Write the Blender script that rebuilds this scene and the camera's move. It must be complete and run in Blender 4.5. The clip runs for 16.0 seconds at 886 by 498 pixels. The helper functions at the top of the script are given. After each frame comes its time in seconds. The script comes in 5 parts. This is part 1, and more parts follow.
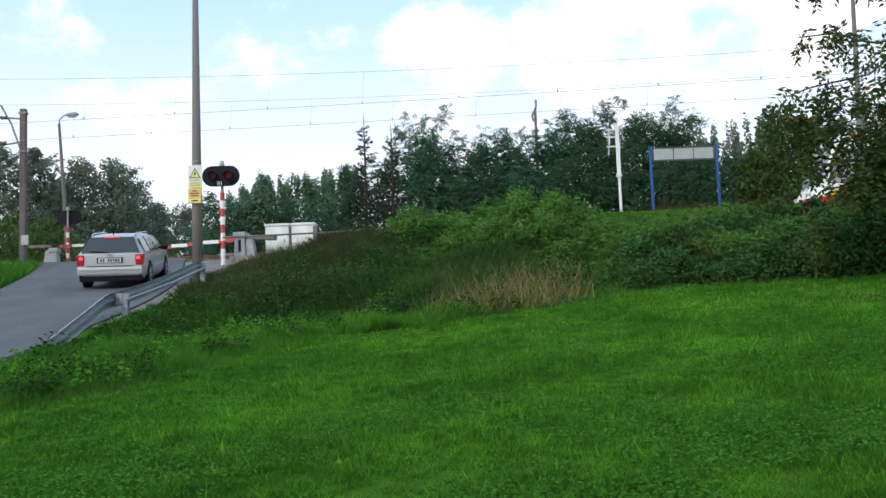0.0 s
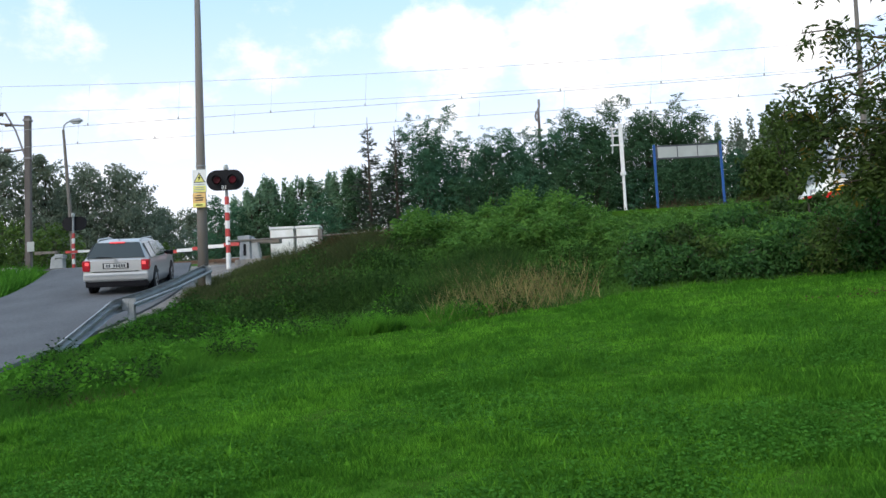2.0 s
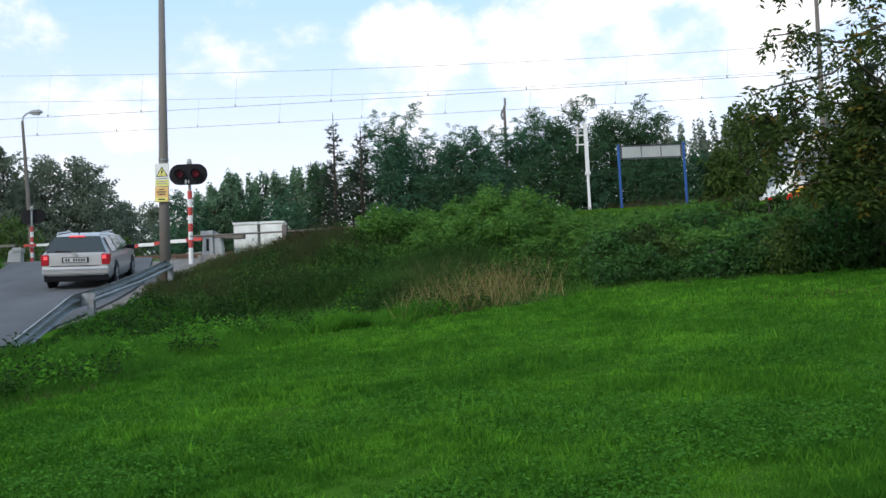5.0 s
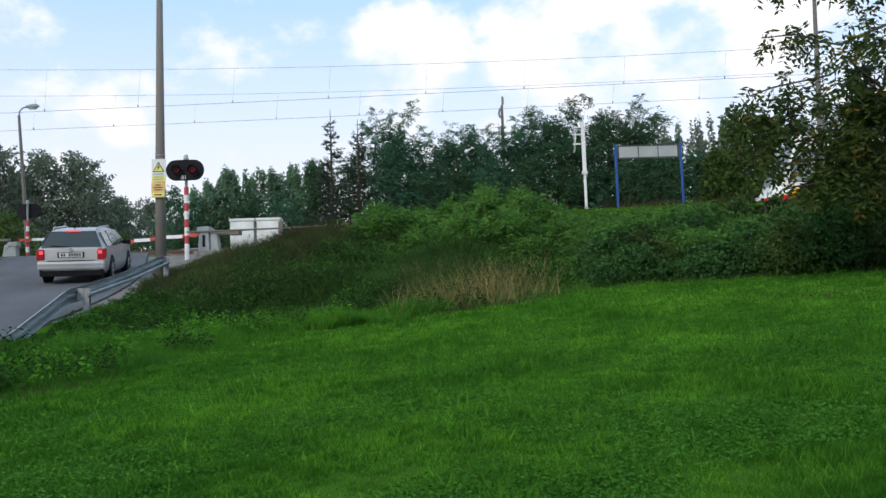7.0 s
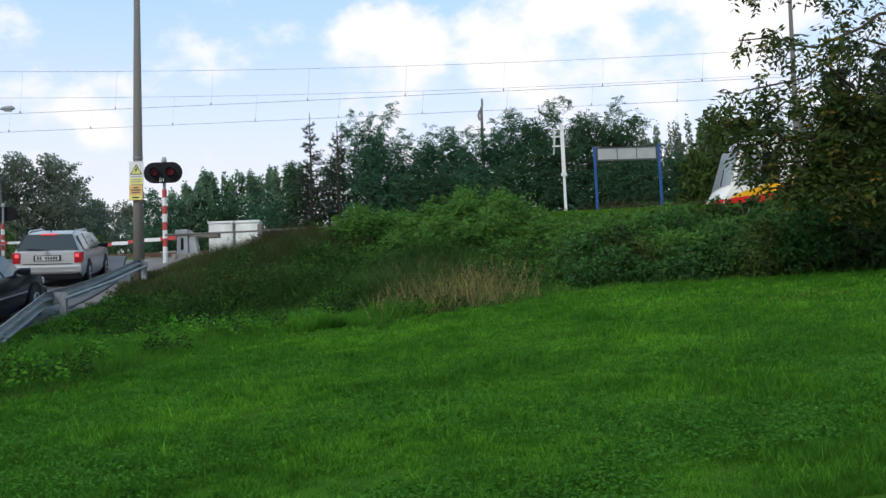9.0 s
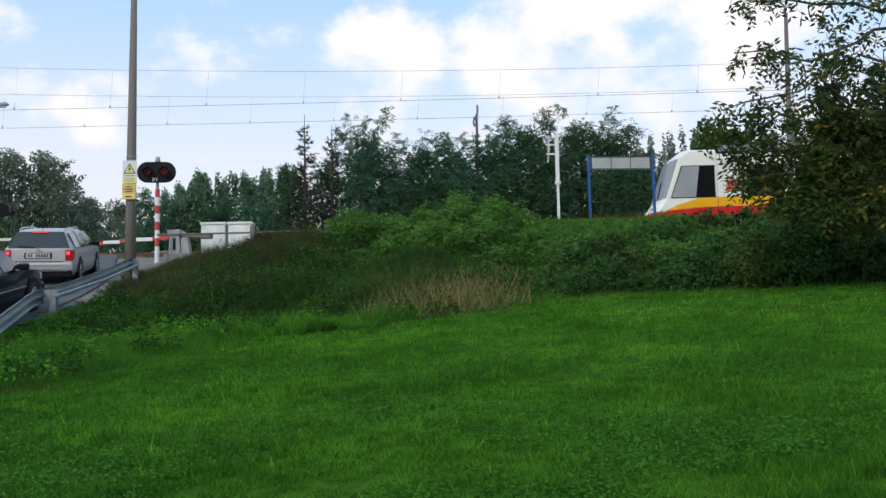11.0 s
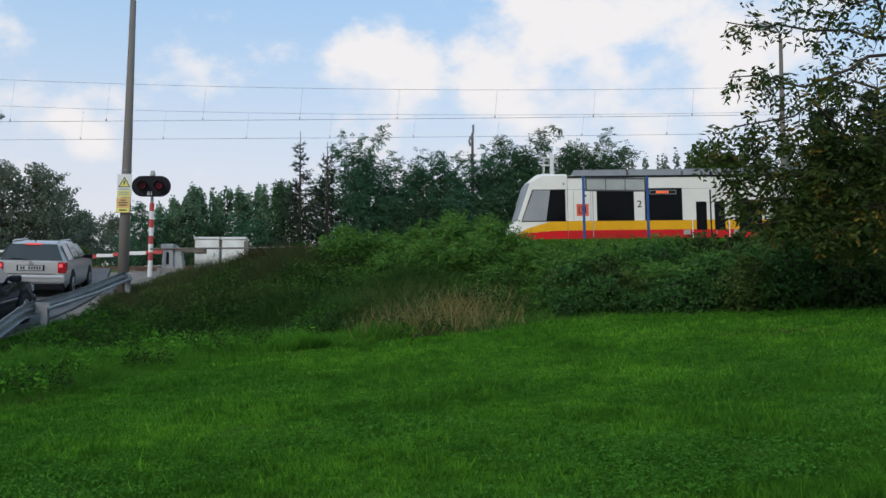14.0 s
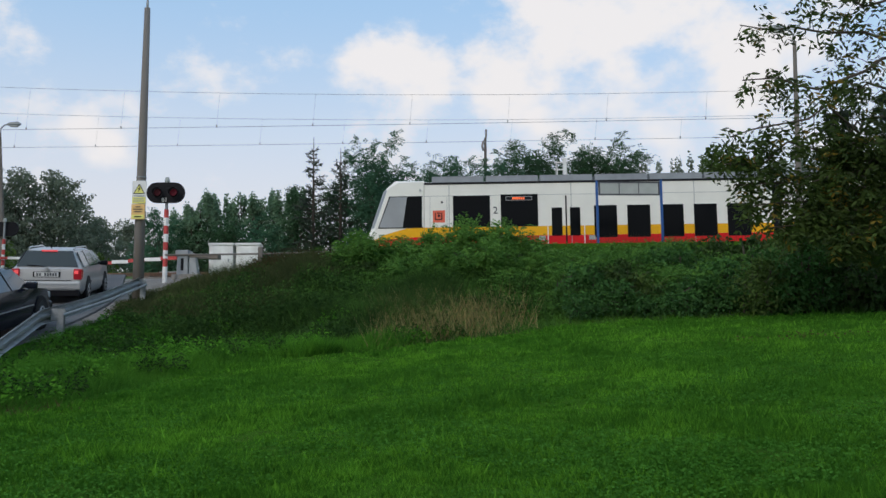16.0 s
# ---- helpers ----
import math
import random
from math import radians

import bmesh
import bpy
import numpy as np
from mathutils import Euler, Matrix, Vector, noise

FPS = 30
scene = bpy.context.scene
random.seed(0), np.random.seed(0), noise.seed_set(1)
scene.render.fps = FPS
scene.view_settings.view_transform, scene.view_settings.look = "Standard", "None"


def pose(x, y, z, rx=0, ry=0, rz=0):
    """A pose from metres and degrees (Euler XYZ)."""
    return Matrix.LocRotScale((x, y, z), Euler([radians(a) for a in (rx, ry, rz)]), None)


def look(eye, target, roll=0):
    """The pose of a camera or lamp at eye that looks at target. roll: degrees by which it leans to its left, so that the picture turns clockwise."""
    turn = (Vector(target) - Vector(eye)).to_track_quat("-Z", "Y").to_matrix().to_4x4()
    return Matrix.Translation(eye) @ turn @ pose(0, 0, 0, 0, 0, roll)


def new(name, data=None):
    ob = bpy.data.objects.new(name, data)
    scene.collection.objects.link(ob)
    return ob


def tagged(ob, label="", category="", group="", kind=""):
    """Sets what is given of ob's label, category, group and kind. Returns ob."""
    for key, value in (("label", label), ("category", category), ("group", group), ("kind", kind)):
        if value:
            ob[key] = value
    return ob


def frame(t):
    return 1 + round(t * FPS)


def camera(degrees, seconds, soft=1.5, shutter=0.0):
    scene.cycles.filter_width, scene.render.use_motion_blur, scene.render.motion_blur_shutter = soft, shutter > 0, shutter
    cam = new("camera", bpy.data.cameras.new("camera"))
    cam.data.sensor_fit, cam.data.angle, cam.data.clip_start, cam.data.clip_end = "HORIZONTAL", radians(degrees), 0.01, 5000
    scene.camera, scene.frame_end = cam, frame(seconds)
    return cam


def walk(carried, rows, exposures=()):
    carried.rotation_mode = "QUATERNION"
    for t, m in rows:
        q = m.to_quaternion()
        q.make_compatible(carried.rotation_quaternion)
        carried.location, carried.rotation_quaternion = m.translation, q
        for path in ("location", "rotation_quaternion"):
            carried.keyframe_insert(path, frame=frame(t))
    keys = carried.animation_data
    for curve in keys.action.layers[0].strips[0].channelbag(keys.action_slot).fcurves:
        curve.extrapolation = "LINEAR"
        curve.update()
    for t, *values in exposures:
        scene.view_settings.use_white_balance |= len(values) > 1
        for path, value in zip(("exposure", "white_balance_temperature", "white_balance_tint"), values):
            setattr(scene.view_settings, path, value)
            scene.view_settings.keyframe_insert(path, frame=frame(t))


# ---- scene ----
EYE = 1.6
cam = camera(52.2, 16.0)
walk(cam, [(t, pose(0, 0, EYE, 90 + p, r, y)) for t, y, p, r in (
    (0, 0.22, 5.19, 2.15),
    (0.5, 0.64, 5.23, 2.17),
    (1, 1.08, 5.26, 2.73),
    (1.5, 1.36, 5.47, 2.93),
    (2, 0.60, 5.27, 2.89),
    (2.5, -0.62, 5.08, 2.47),
    (3, -0.95, 5.07, 2.19),
    (3.5, -1.43, 5.06, 2.39),
    (4, -1.70, 5.02, 2.53),
    (6.5, -1.54, 4.97, 2.49),
    (7, -1.94, 4.86, 2.06),
    (7.5, -2.39, 4.82, 2.07),
    (8, -3.13, 4.85, 2.19),
    (8.5, -3.34, 4.84, 2.10),
    (9, -3.19, 4.95, 2.34),
    (11.5, -3.79, 5.54, 0.98),
    (12, -3.80, 6.08, 0.84),
    (12.5, -4.47, 6.46, 0.70),
    (13, -4.55, 6.63, 0.63),
    (13.5, -4.59, 6.44, 0.58),
    (14, -4.24, 6.45, 0.37),
    (14.5, -4.03, 6.65, 0.11),
    (15, -4.04, 6.72, 0.17),
    (15.5, -4.00, 6.67, 0.48),
    (16, -3.37, 6.77, 0.53),
)], [(0.0, 0.08), (4.0, 0.0), (6.5, -0.12), (9.0, -0.20), (11.5, -0.27), (12.5, -0.36), (16.0, -0.52)])

# ---- light ----
def make_world():
    w = bpy.data.worlds.new("sky")
    scene.world = w
    w.use_nodes = True
    nt = w.node_tree
    nt.nodes.clear()
    out = nt.nodes.new("ShaderNodeOutputWorld")
    bg = nt.nodes.new("ShaderNodeBackground")
    bg.inputs["Strength"].default_value = 0.1
    sky = nt.nodes.new("ShaderNodeTexSky")
    sky.sky_type = "NISHITA"
    sky.sun_disc = False
    sky.sun_elevation, sky.sun_rotation = radians(34), radians(215)
    sky.air_density, sky.dust_density, sky.ozone_density = 1.0, 2.2, 1.0
    L = nt.links.new

    def math_node(kind, a, b):
        m = nt.nodes.new("ShaderNodeMath")
        m.operation = kind
        for k, v in enumerate((a, b)):
            if isinstance(v, (int, float)):
                m.inputs[k].default_value = v
            else:
                L(v, m.inputs[k])
        return m.outputs[0]

    def smooth(value, a, b, lo, hi):
        m = nt.nodes.new("ShaderNodeMapRange")
        m.interpolation_type = "SMOOTHSTEP"
        for key, v in (("From Min", a), ("From Max", b), ("To Min", lo), ("To Max", hi)):
            m.inputs[key].default_value = v
        L(value, m.inputs["Value"])
        return m.outputs["Result"]

    co = nt.nodes.new("ShaderNodeTexCoord")
    mp = nt.nodes.new("ShaderNodeMapping")
    mp.inputs["Scale"].default_value = (1.0, 1.0, 1.5)
    L(co.outputs["Generated"], mp.inputs["Vector"])
    billow = nt.nodes.new("ShaderNodeTexNoise")
    billow.inputs["Scale"].default_value, billow.inputs["Detail"].default_value, billow.inputs["Roughness"].default_value = 9.0, 9, 0.6
    L(mp.outputs["Vector"], billow.inputs["Vector"])
    # heaps of cumulus: azimuth from +y, elevation and reach in degrees
    heap = None
    for az, el, reach in ((0.3, 17.2, 5.0), (9.0, 17.6, 5.5), (12.5, 20.5, 6.0), (18.5, 20.5, 6.5), (15.0, 15.5, 6.0), (25.0, 18.0, 8.0), (-17.0, 13.8, 3.2), (7.0, 27.0, 5.0), (30.0, 27.0, 9.0)):
        dot = nt.nodes.new("ShaderNodeVectorMath")
        dot.operation = "DOT_PRODUCT"
        L(co.outputs["Generated"], dot.inputs[0])
        a, e = radians(az), radians(el)
        dot.inputs[1].default_value = (math.sin(a) * math.cos(e), math.cos(a) * math.cos(e), math.sin(e))
        one = smooth(dot.outputs["Value"], math.cos(radians(reach)), 1.0, 0.0, 1.0)
        heap = one if heap is None else math_node("MAXIMUM", heap, one)
    field = math_node("ADD", billow.outputs["Fac"], math_node("MULTIPLY", heap, 0.19))
    cloud = smooth(field, 0.50, 0.74, 0.0, 0.95)
    sep = nt.nodes.new("ShaderNodeSeparateXYZ")
    L(co.outputs["Generated"], sep.inputs["Vector"])
    veil = smooth(sep.outputs["Z"], 0.08, 0.42, 0.95, 0.10)
    haze = nt.nodes.new("ShaderNodeMix")
    haze.data_type = "RGBA"
    haze.inputs["B"].default_value = (10.9, 10.8, 11.3, 1)
    mix = nt.nodes.new("ShaderNodeMix")
    mix.data_type = "RGBA"
    mix.inputs["B"].default_value = (12.6, 12.2, 12.2, 1)
    lift = nt.nodes.new("ShaderNodeMix")
    lift.data_type, lift.blend_type = "RGBA", "ADD"
    lift.inputs["Factor"].default_value = 1.0
    lift.inputs["B"].default_value = (3.0, 5.6, 8.5, 1)
    L(sky.outputs["Color"], lift.inputs["A"])
    L(lift.outputs["Result"], haze.inputs["A"])
    L(veil, haze.inputs["Factor"])
    L(haze.outputs["Result"], mix.inputs["A"])
    L(cloud, mix.inputs["Factor"])
    L(mix.outputs["Result"], bg.inputs["Color"])
    L(bg.outputs["Background"], out.inputs["Surface"])


make_world()
sun_data = bpy.data.lights.new("sun", "SUN")
sun_data.energy, sun_data.angle, sun_data.color = 1.4, radians(12), (1.0, 0.94, 0.86)
sun = new("sun", sun_data)
sun.matrix_world = look((-40, -57, 50), (0, 0, 0))


# ---- materials ----
def mat(name, col, rough=0.6, metal=0.0, var=0.25, scale=6.0, bump=0.0, island=0.0, col2=None, big=0.0, emit=None, power=0.0, per_object=0.0, stretch=(1, 1, 1), trans=0.0, gloss=0.5):
    """A surface with grain at two scales, and, where asked, a tint of its own for each island or object."""
    m = bpy.data.materials.new(name)
    m.use_nodes = True
    nt = m.node_tree
    b = nt.nodes["Principled BSDF"]
    b.inputs["Roughness"].default_value, b.inputs["Metallic"].default_value = rough, metal
    b.inputs["Specular IOR Level"].default_value = 0.1 if trans and gloss == 0.5 else gloss
    L = nt.links.new
    co = nt.nodes.new("ShaderNodeTexCoord")
    mp = nt.nodes.new("ShaderNodeMapping")
    mp.inputs["Scale"].default_value = stretch
    L(co.outputs["Object"], mp.inputs["Vector"])
    n1 = nt.nodes.new("ShaderNodeTexNoise")
    n1.inputs["Scale"].default_value, n1.inputs["Detail"].default_value = scale, 6
    n2 = nt.nodes.new("ShaderNodeTexNoise")
    n2.inputs["Scale"].default_value, n2.inputs["Detail"].default_value = (big or scale * 0.12), 4
    L(mp.outputs["Vector"], n1.inputs["Vector"])
    L(mp.outputs["Vector"], n2.inputs["Vector"])
    c2 = col2 or tuple(c * 0.55 for c in col)
    base = nt.nodes.new("ShaderNodeMix")
    base.data_type = "RGBA"
    base.inputs["A"].default_value, base.inputs["B"].default_value = (*col, 1), (*c2, 1)
    fac = nt.nodes.new("ShaderNodeMath")
    fac.operation = "ADD"
    L(n1.outputs["Fac"], fac.inputs[0])
    L(n2.outputs["Fac"], fac.inputs[1])
    rng = nt.nodes.new("ShaderNodeMapRange")
    rng.inputs["From Min"].default_value, rng.inputs["From Max"].default_value = 0.75, 1.3
    rng.inputs["To Max"].default_value = min(1.0, var * 2.2)
    L(fac.outputs[0], rng.inputs["Value"])
    last = rng.outputs["Result"]
    if island or per_object:
        src = nt.nodes.new("ShaderNodeNewGeometry" if island else "ShaderNodeObjectInfo")
        add = nt.nodes.new("ShaderNodeMath")
        add.operation = "MULTIPLY_ADD"
        add.use_clamp = True
        L(src.outputs["Random Per Island" if island else "Random"], add.inputs[0])
        add.inputs[1].default_value = island or per_object
        L(last, add.inputs[2])
        last = add.outputs[0]
    L(last, base.inputs["Factor"])
    L(base.outputs["Result"], b.inputs["Base Color"])
    if bump:
        bp = nt.nodes.new("ShaderNodeBump")
        bp.inputs["Strength"].default_value, bp.inputs["Distance"].default_value = bump, 0.02
        L(n1.outputs["Fac"], bp.inputs["Height"])
        L(bp.outputs["Normal"], b.inputs["Normal"])
    if emit:
        b.inputs["Emission Color"].default_value = (*emit, 1)
        b.inputs["Emission Strength"].default_value = power
    if trans:
        tr = nt.nodes.new("ShaderNodeBsdfTranslucent")
        L(base.outputs["Result"], tr.inputs["Color"])
        ms = nt.nodes.new("ShaderNodeMixShader")
        ms.inputs["Fac"].default_value = trans
        L(b.outputs["BSDF"], ms.inputs[1])
        L(tr.outputs["BSDF"], ms.inputs[2])
        L(ms.outputs["Shader"], nt.nodes["Material Output"].inputs["Surface"])
    return m


M_SOIL = mat("soil", (0.05, 0.135, 0.013), 0.95, var=0.4, scale=5, bump=0.5, col2=(0.035, 0.07, 0.012), big=0.4, gloss=0.0)
M_LAWN = mat("lawn_grass", (0.150, 0.385, 0.030), 0.8, var=0.40, scale=2.6, island=0.8, col2=(0.040, 0.135, 0.013), big=0.5, trans=0.3, gloss=0.03)
M_VERGE = mat("verge_grass", (0.10, 0.27, 0.03), 0.8, var=0.3, scale=1.2, island=0.6, col2=(0.035, 0.115, 0.015), big=0.3, trans=0.3, gloss=0.03)
M_FRESH = mat("fresh_grass", (0.125, 0.34, 0.030), 0.8, var=0.35, scale=1.2, island=0.7, col2=(0.04, 0.13, 0.016), trans=0.3, gloss=0.03)
M_WEED = mat("weeds", (0.10, 0.225, 0.040), 0.85, var=0.4, scale=0.9, island=0.75, col2=(0.035, 0.075, 0.02), big=0.3, trans=0.3, gloss=0.03)
M_DRY = mat("dry_stalks", (0.34, 0.29, 0.10), 0.85, var=0.3, scale=1.5, island=0.8, col2=(0.13, 0.10, 0.03))
M_ASPH = mat("asphalt", (0.115, 0.115, 0.118), 0.92, var=0.75, scale=30, bump=0.45, col2=(0.05, 0.05, 0.053), big=0.65, stretch=(1, 0.45, 1))
M_BALL = mat("ballast", (0.2, 0.17, 0.14), 0.95, var=0.5, scale=14, bump=0.8, col2=(0.09, 0.07, 0.055))
M_RAIL = mat("rail_steel", (0.16, 0.10, 0.07), 0.5, 0.6, var=0.4, scale=8)
M_SLEEP = mat("sleeper", (0.16, 0.12, 0.09), 0.9, var=0.4, scale=9, bump=0.3)
M_CONC = mat("concrete", (0.33, 0.31, 0.28), 0.9, var=0.4, scale=7, bump=0.3, stretch=(1, 1, 0.2))
M_POLE = mat("weathered_pole", (0.165, 0.155, 0.145), 0.9, var=0.45, scale=9, bump=0.35, stretch=(1, 1, 0.15), col2=(0.17, 0.14, 0.11))
M_MAST = mat("mast_concrete", (0.14, 0.12, 0.11), 0.9, var=0.4, scale=6, stretch=(1, 1, 0.2))
M_GALV = mat("galvanised_steel", (0.34, 0.36, 0.37), 0.55, 0.4, var=0.4, scale=10, col2=(0.18, 0.19, 0.19), stretch=(1, 0.3, 1))
M_GREY = mat("grey_paint", (0.34, 0.36, 0.37), 0.6, var=0.25, scale=7)
M_WHITE = mat("white_paint", (0.78, 0.78, 0.76), 0.55, var=0.14, scale=5)
M_PEEL = mat("peeling_white_paint", (0.82, 0.82, 0.80), 0.8, var=0.35, scale=3, bump=0.3, col2=(0.5, 0.47, 0.42), big=1.2)
M_RED = mat("red_paint", (0.52, 0.05, 0.045), 0.5, var=0.2, scale=6)
M_BLACK = mat("black_paint", (0.010, 0.010, 0.013), 0.6, var=0.2, scale=6, gloss=0.15)
M_BLUE = mat("blue_paint", (0.012, 0.085, 0.30), 0.5, var=0.25, scale=6)
M_PANEL = mat("pale_panel", (0.40, 0.42, 0.40), 0.6, var=0.2, scale=3)
M_SLATE = mat("dark_grey_steel", (0.07, 0.075, 0.085), 0.6, var=0.2, scale=6)
M_YEL = mat("sign_yellow", (0.80, 0.76, 0.2), 0.5, var=0.15, scale=9)
M_ORA = mat("sign_orange", (0.82, 0.52, 0.18), 0.5, var=0.2, scale=9)
M_LENS = mat("red_lens", (0.05, 0.003, 0.008), 0.4, var=0.1, emit=(0.8, 0.02, 0.05), power=0.012, gloss=0.15)
M_LENSLIT = mat("lit_red_lens", (0.06, 0.003, 0.01), 0.4, var=0.1, emit=(1.0, 0.02, 0.1), power=0.03, gloss=0.15)
M_WIRE = mat("wire", (0.22, 0.21, 0.21), 0.6, 0.3, var=0.1)
M_CABLE = mat("weathered_copper_cable", (0.36, 0.37, 0.37), 0.6, 0.2, var=0.1)
M_BARK = mat("bark", (0.075, 0.06, 0.045), 0.95, var=0.5, scale=10, bump=0.6, stretch=(1, 1, 0.25))
M_SILVER = mat("silver_car_paint", (0.49, 0.485, 0.48), 0.3, 0.35, var=0.06, scale=2)
M_NAVY = mat("dark_car_paint", (0.010, 0.013, 0.022), 0.2, var=0.1, scale=2, gloss=0.22)
M_GLASS = mat("tinted_glass", (0.025, 0.034, 0.032), 0.06, var=0.2, scale=2, gloss=0.7)
M_TYRE = mat("rubber", (0.018, 0.018, 0.018), 0.85, var=0.3, scale=12)
M_RIM = mat("alloy", (0.5, 0.5, 0.5), 0.35, 0.7, var=0.1)
M_TAIL = mat("tail_light", (0.3, 0.012, 0.02), 0.2, var=0.15, emit=(1.0, 0.03, 0.05), power=0.07)
M_BRAKE = mat("brake_light", (0.5, 0.02, 0.03), 0.2, var=0.1, emit=(1.0, 0.15, 0.16), power=0.8)
M_PLATE = mat("plate", (0.6, 0.6, 0.58), 0.5, var=0.1)
M_TWHITE = mat("train_white", (0.80, 0.79, 0.72), 0.4, var=0.1, scale=1.5, gloss=0.3)
M_TYEL = mat("train_yellow", (0.78, 0.40, 0.012), 0.45, var=0.1, scale=1.5, gloss=0.15)
M_TRED = mat("train_red", (0.62, 0.012, 0.016), 0.45, var=0.12, scale=1.5, gloss=0.15)
M_TGLASS = mat("train_glass", (0.006, 0.007, 0.008), 0.12, var=0.2, scale=1, gloss=0.06)
M_TCAB = mat("cab_glass", (0.03, 0.034, 0.036), 0.04, var=0.25, scale=1, gloss=0.8)
# pale base colour paints the bright reflection into the cab glass
M_CABSHEEN = mat("cab_glass_sheen", (0.30, 0.32, 0.33), 0.3, var=0.25, scale=1.2, gloss=0.6)
M_TROOF = mat("train_roof", (0.21, 0.225, 0.235), 0.6, var=0.3, scale=3)
M_LOGO = mat("orange_square", (0.72, 0.12, 0.06), 0.5, var=0.1)
M_LED = mat("led_text", (0.6, 0.1, 0.03), 0.5, emit=(1.0, 0.16, 0.04), power=1.2)


# ---- mesh helpers ----
class Shape:
    """Collects faces; one Shape becomes one mesh."""

    def __init__(self):
        self.v, self.f = [], []

    def add(self, vs, fs):
        o = len(self.v)
        self.v += [tuple(p) for p in vs]
        self.f += [tuple(i + o for i in f) for f in fs]
        return self

    def box(self, a, b, m=None, bevel=0.0):
        bm = bmesh.new()
        bmesh.ops.create_cube(bm, size=1)
        c = [(a[i] + b[i]) / 2 for i in range(3)]
        d = [abs(b[i] - a[i]) for i in range(3)]
        for v in bm.verts:
            v.co = Vector([c[i] + v.co[i] * d[i] for i in range(3)])
        if bevel:
            bmesh.ops.bevel(bm, geom=list(bm.edges), offset=bevel, segments=2, profile=0.6, affect="EDGES")
        if m:
            bm.transform(m)
        bm.verts.index_update()
        self.add([v.co for v in bm.verts], [[v.index for v in f.verts] for f in bm.faces])
        bm.free()
        return self

    def tube(self, pts, radii, n=8, cap=True):
        """A tapered pipe through points."""
        pts = [Vector(p) for p in pts]
        if not hasattr(radii, "__len__"):
            radii = [radii] * len(pts)
        vs, fs = [], []
        for i, p in enumerate(pts):
            d = (pts[min(i + 1, len(pts) - 1)] - pts[max(i - 1, 0)]).normalized()
            a = d.cross(Vector((0.31, 0.95, 0.05)) if abs(d.y) < 0.9 else Vector((1, 0, 0.1))).normalized()
            b = d.cross(a)
            r = float(radii[i])
            vs += [p + r * (a * math.cos(k * math.tau / n) + b * math.sin(k * math.tau / n)) for k in range(n)]
        for i in range(len(pts) - 1):
            fs += [(i * n + k, i * n + (k + 1) % n, (i + 1) * n + (k + 1) % n, (i + 1) * n + k) for k in range(n)]
        if cap:
            fs += [tuple(range(n))[::-1], tuple((len(pts) - 1) * n + k for k in range(n))]
        return self.add(vs, fs)

    def prism(self, poly, a, b, axis="y"):
        """A polygon pushed from a to b along an axis."""
        n = len(poly)
        place = {"y": lambda p, t: (p[0], t, p[1]), "x": lambda p, t: (t, p[0], p[1]), "z": lambda p, t: (p[0], p[1], t)}[axis]
        vs = [place(p, a) for p in poly] + [place(p, b) for p in poly]
        fs = [tuple(range(n)), tuple(range(2 * n - 1, n - 1, -1))] + [(k, k + n, (k + 1) % n + n, (k + 1) % n) for k in range(n)]
        return self.add(vs, fs)


def part(name, shape, material, parent=None, label="", smooth=False, bevel=0.0):
    me = bpy.data.meshes.new(name)
    me.from_pydata(shape.v, [], shape.f)
    bm = bmesh.new()
    bm.from_mesh(me)
    bmesh.ops.recalc_face_normals(bm, faces=bm.faces)
    if bevel:
        bmesh.ops.bevel(bm, geom=list(bm.edges), offset=bevel, segments=2, affect="EDGES")
    bm.to_mesh(me)
    bm.free()
    me.materials.append(material)
    if smooth:
        me.shade_smooth()
    ob = new(name, me)
    if parent:
        ob.parent = parent
    if label:
        ob["label"] = label
    return ob


def thing(name, m, label, category, group="", kind=""):
    e = new(name)
    e.empty_display_size = 0.3
    e.matrix_basis = m
    return tagged(e, label, category, group, kind)


def fast_mesh(name, verts, per_face, material, parent=None):
    """Faces of per_face corners that share no corner, straight from arrays."""
    verts = np.asarray(verts, dtype=np.float32).reshape(-1, 3)
    n = len(verts)
    me = bpy.data.meshes.new(name)
    me.vertices.add(n)
    me.vertices.foreach_set("co", verts.ravel())
    me.loops.add(n)
    me.loops.foreach_set("vertex_index", np.arange(n, dtype=np.int32))
    me.polygons.add(n // per_face)
    me.polygons.foreach_set("loop_start", np.arange(0, n, per_face, dtype=np.int32))
    me.update(calc_edges=True)
    me.materials.append(material)
    ob = new(name, me)
    if parent:
        ob.parent = parent
    return ob


def words(name, text, size, material, parent, m, extrude=0.002):
    cu = bpy.data.curves.new(name, "FONT")
    cu.body, cu.size, cu.extrude = text, size, extrude
    cu.align_x, cu.align_y = "CENTER", "CENTER"
    cu.materials.append(material)
    ob = new(name, cu)
    ob.parent = parent
    ob.matrix_basis = m
    return ob


# ---- the lie of the land ----
RAIL_Z = 4.75
TRACK = math.atan2(-0.096, 0.9954)


def road_x(y):
    """The road's middle line."""
    y = np.asarray(y, dtype=float)
    return -10.0 - 0.25 * np.logaddexp(0, (y - 23.5) / 1.6) * 1.6


def road_z(y):
    return np.interp(y, [-60, 0, 6, 10, 15, 19, 23.5, 27, 30, 32.5, 33.6, 40, 44, 60, 400], [-0.6, -0.1, 0.35, 0.8, 1.5, 2.12, 2.88, 3.40, 3.95, 4.5, 4.7, 4.76, 5.3, 5.4, 5.4])


def step(a, b, v):
    t = np.clip((np.asarray(v, dtype=float) - a) / (b - a), 0, 1)
    return t * t * (3 - 2 * t)


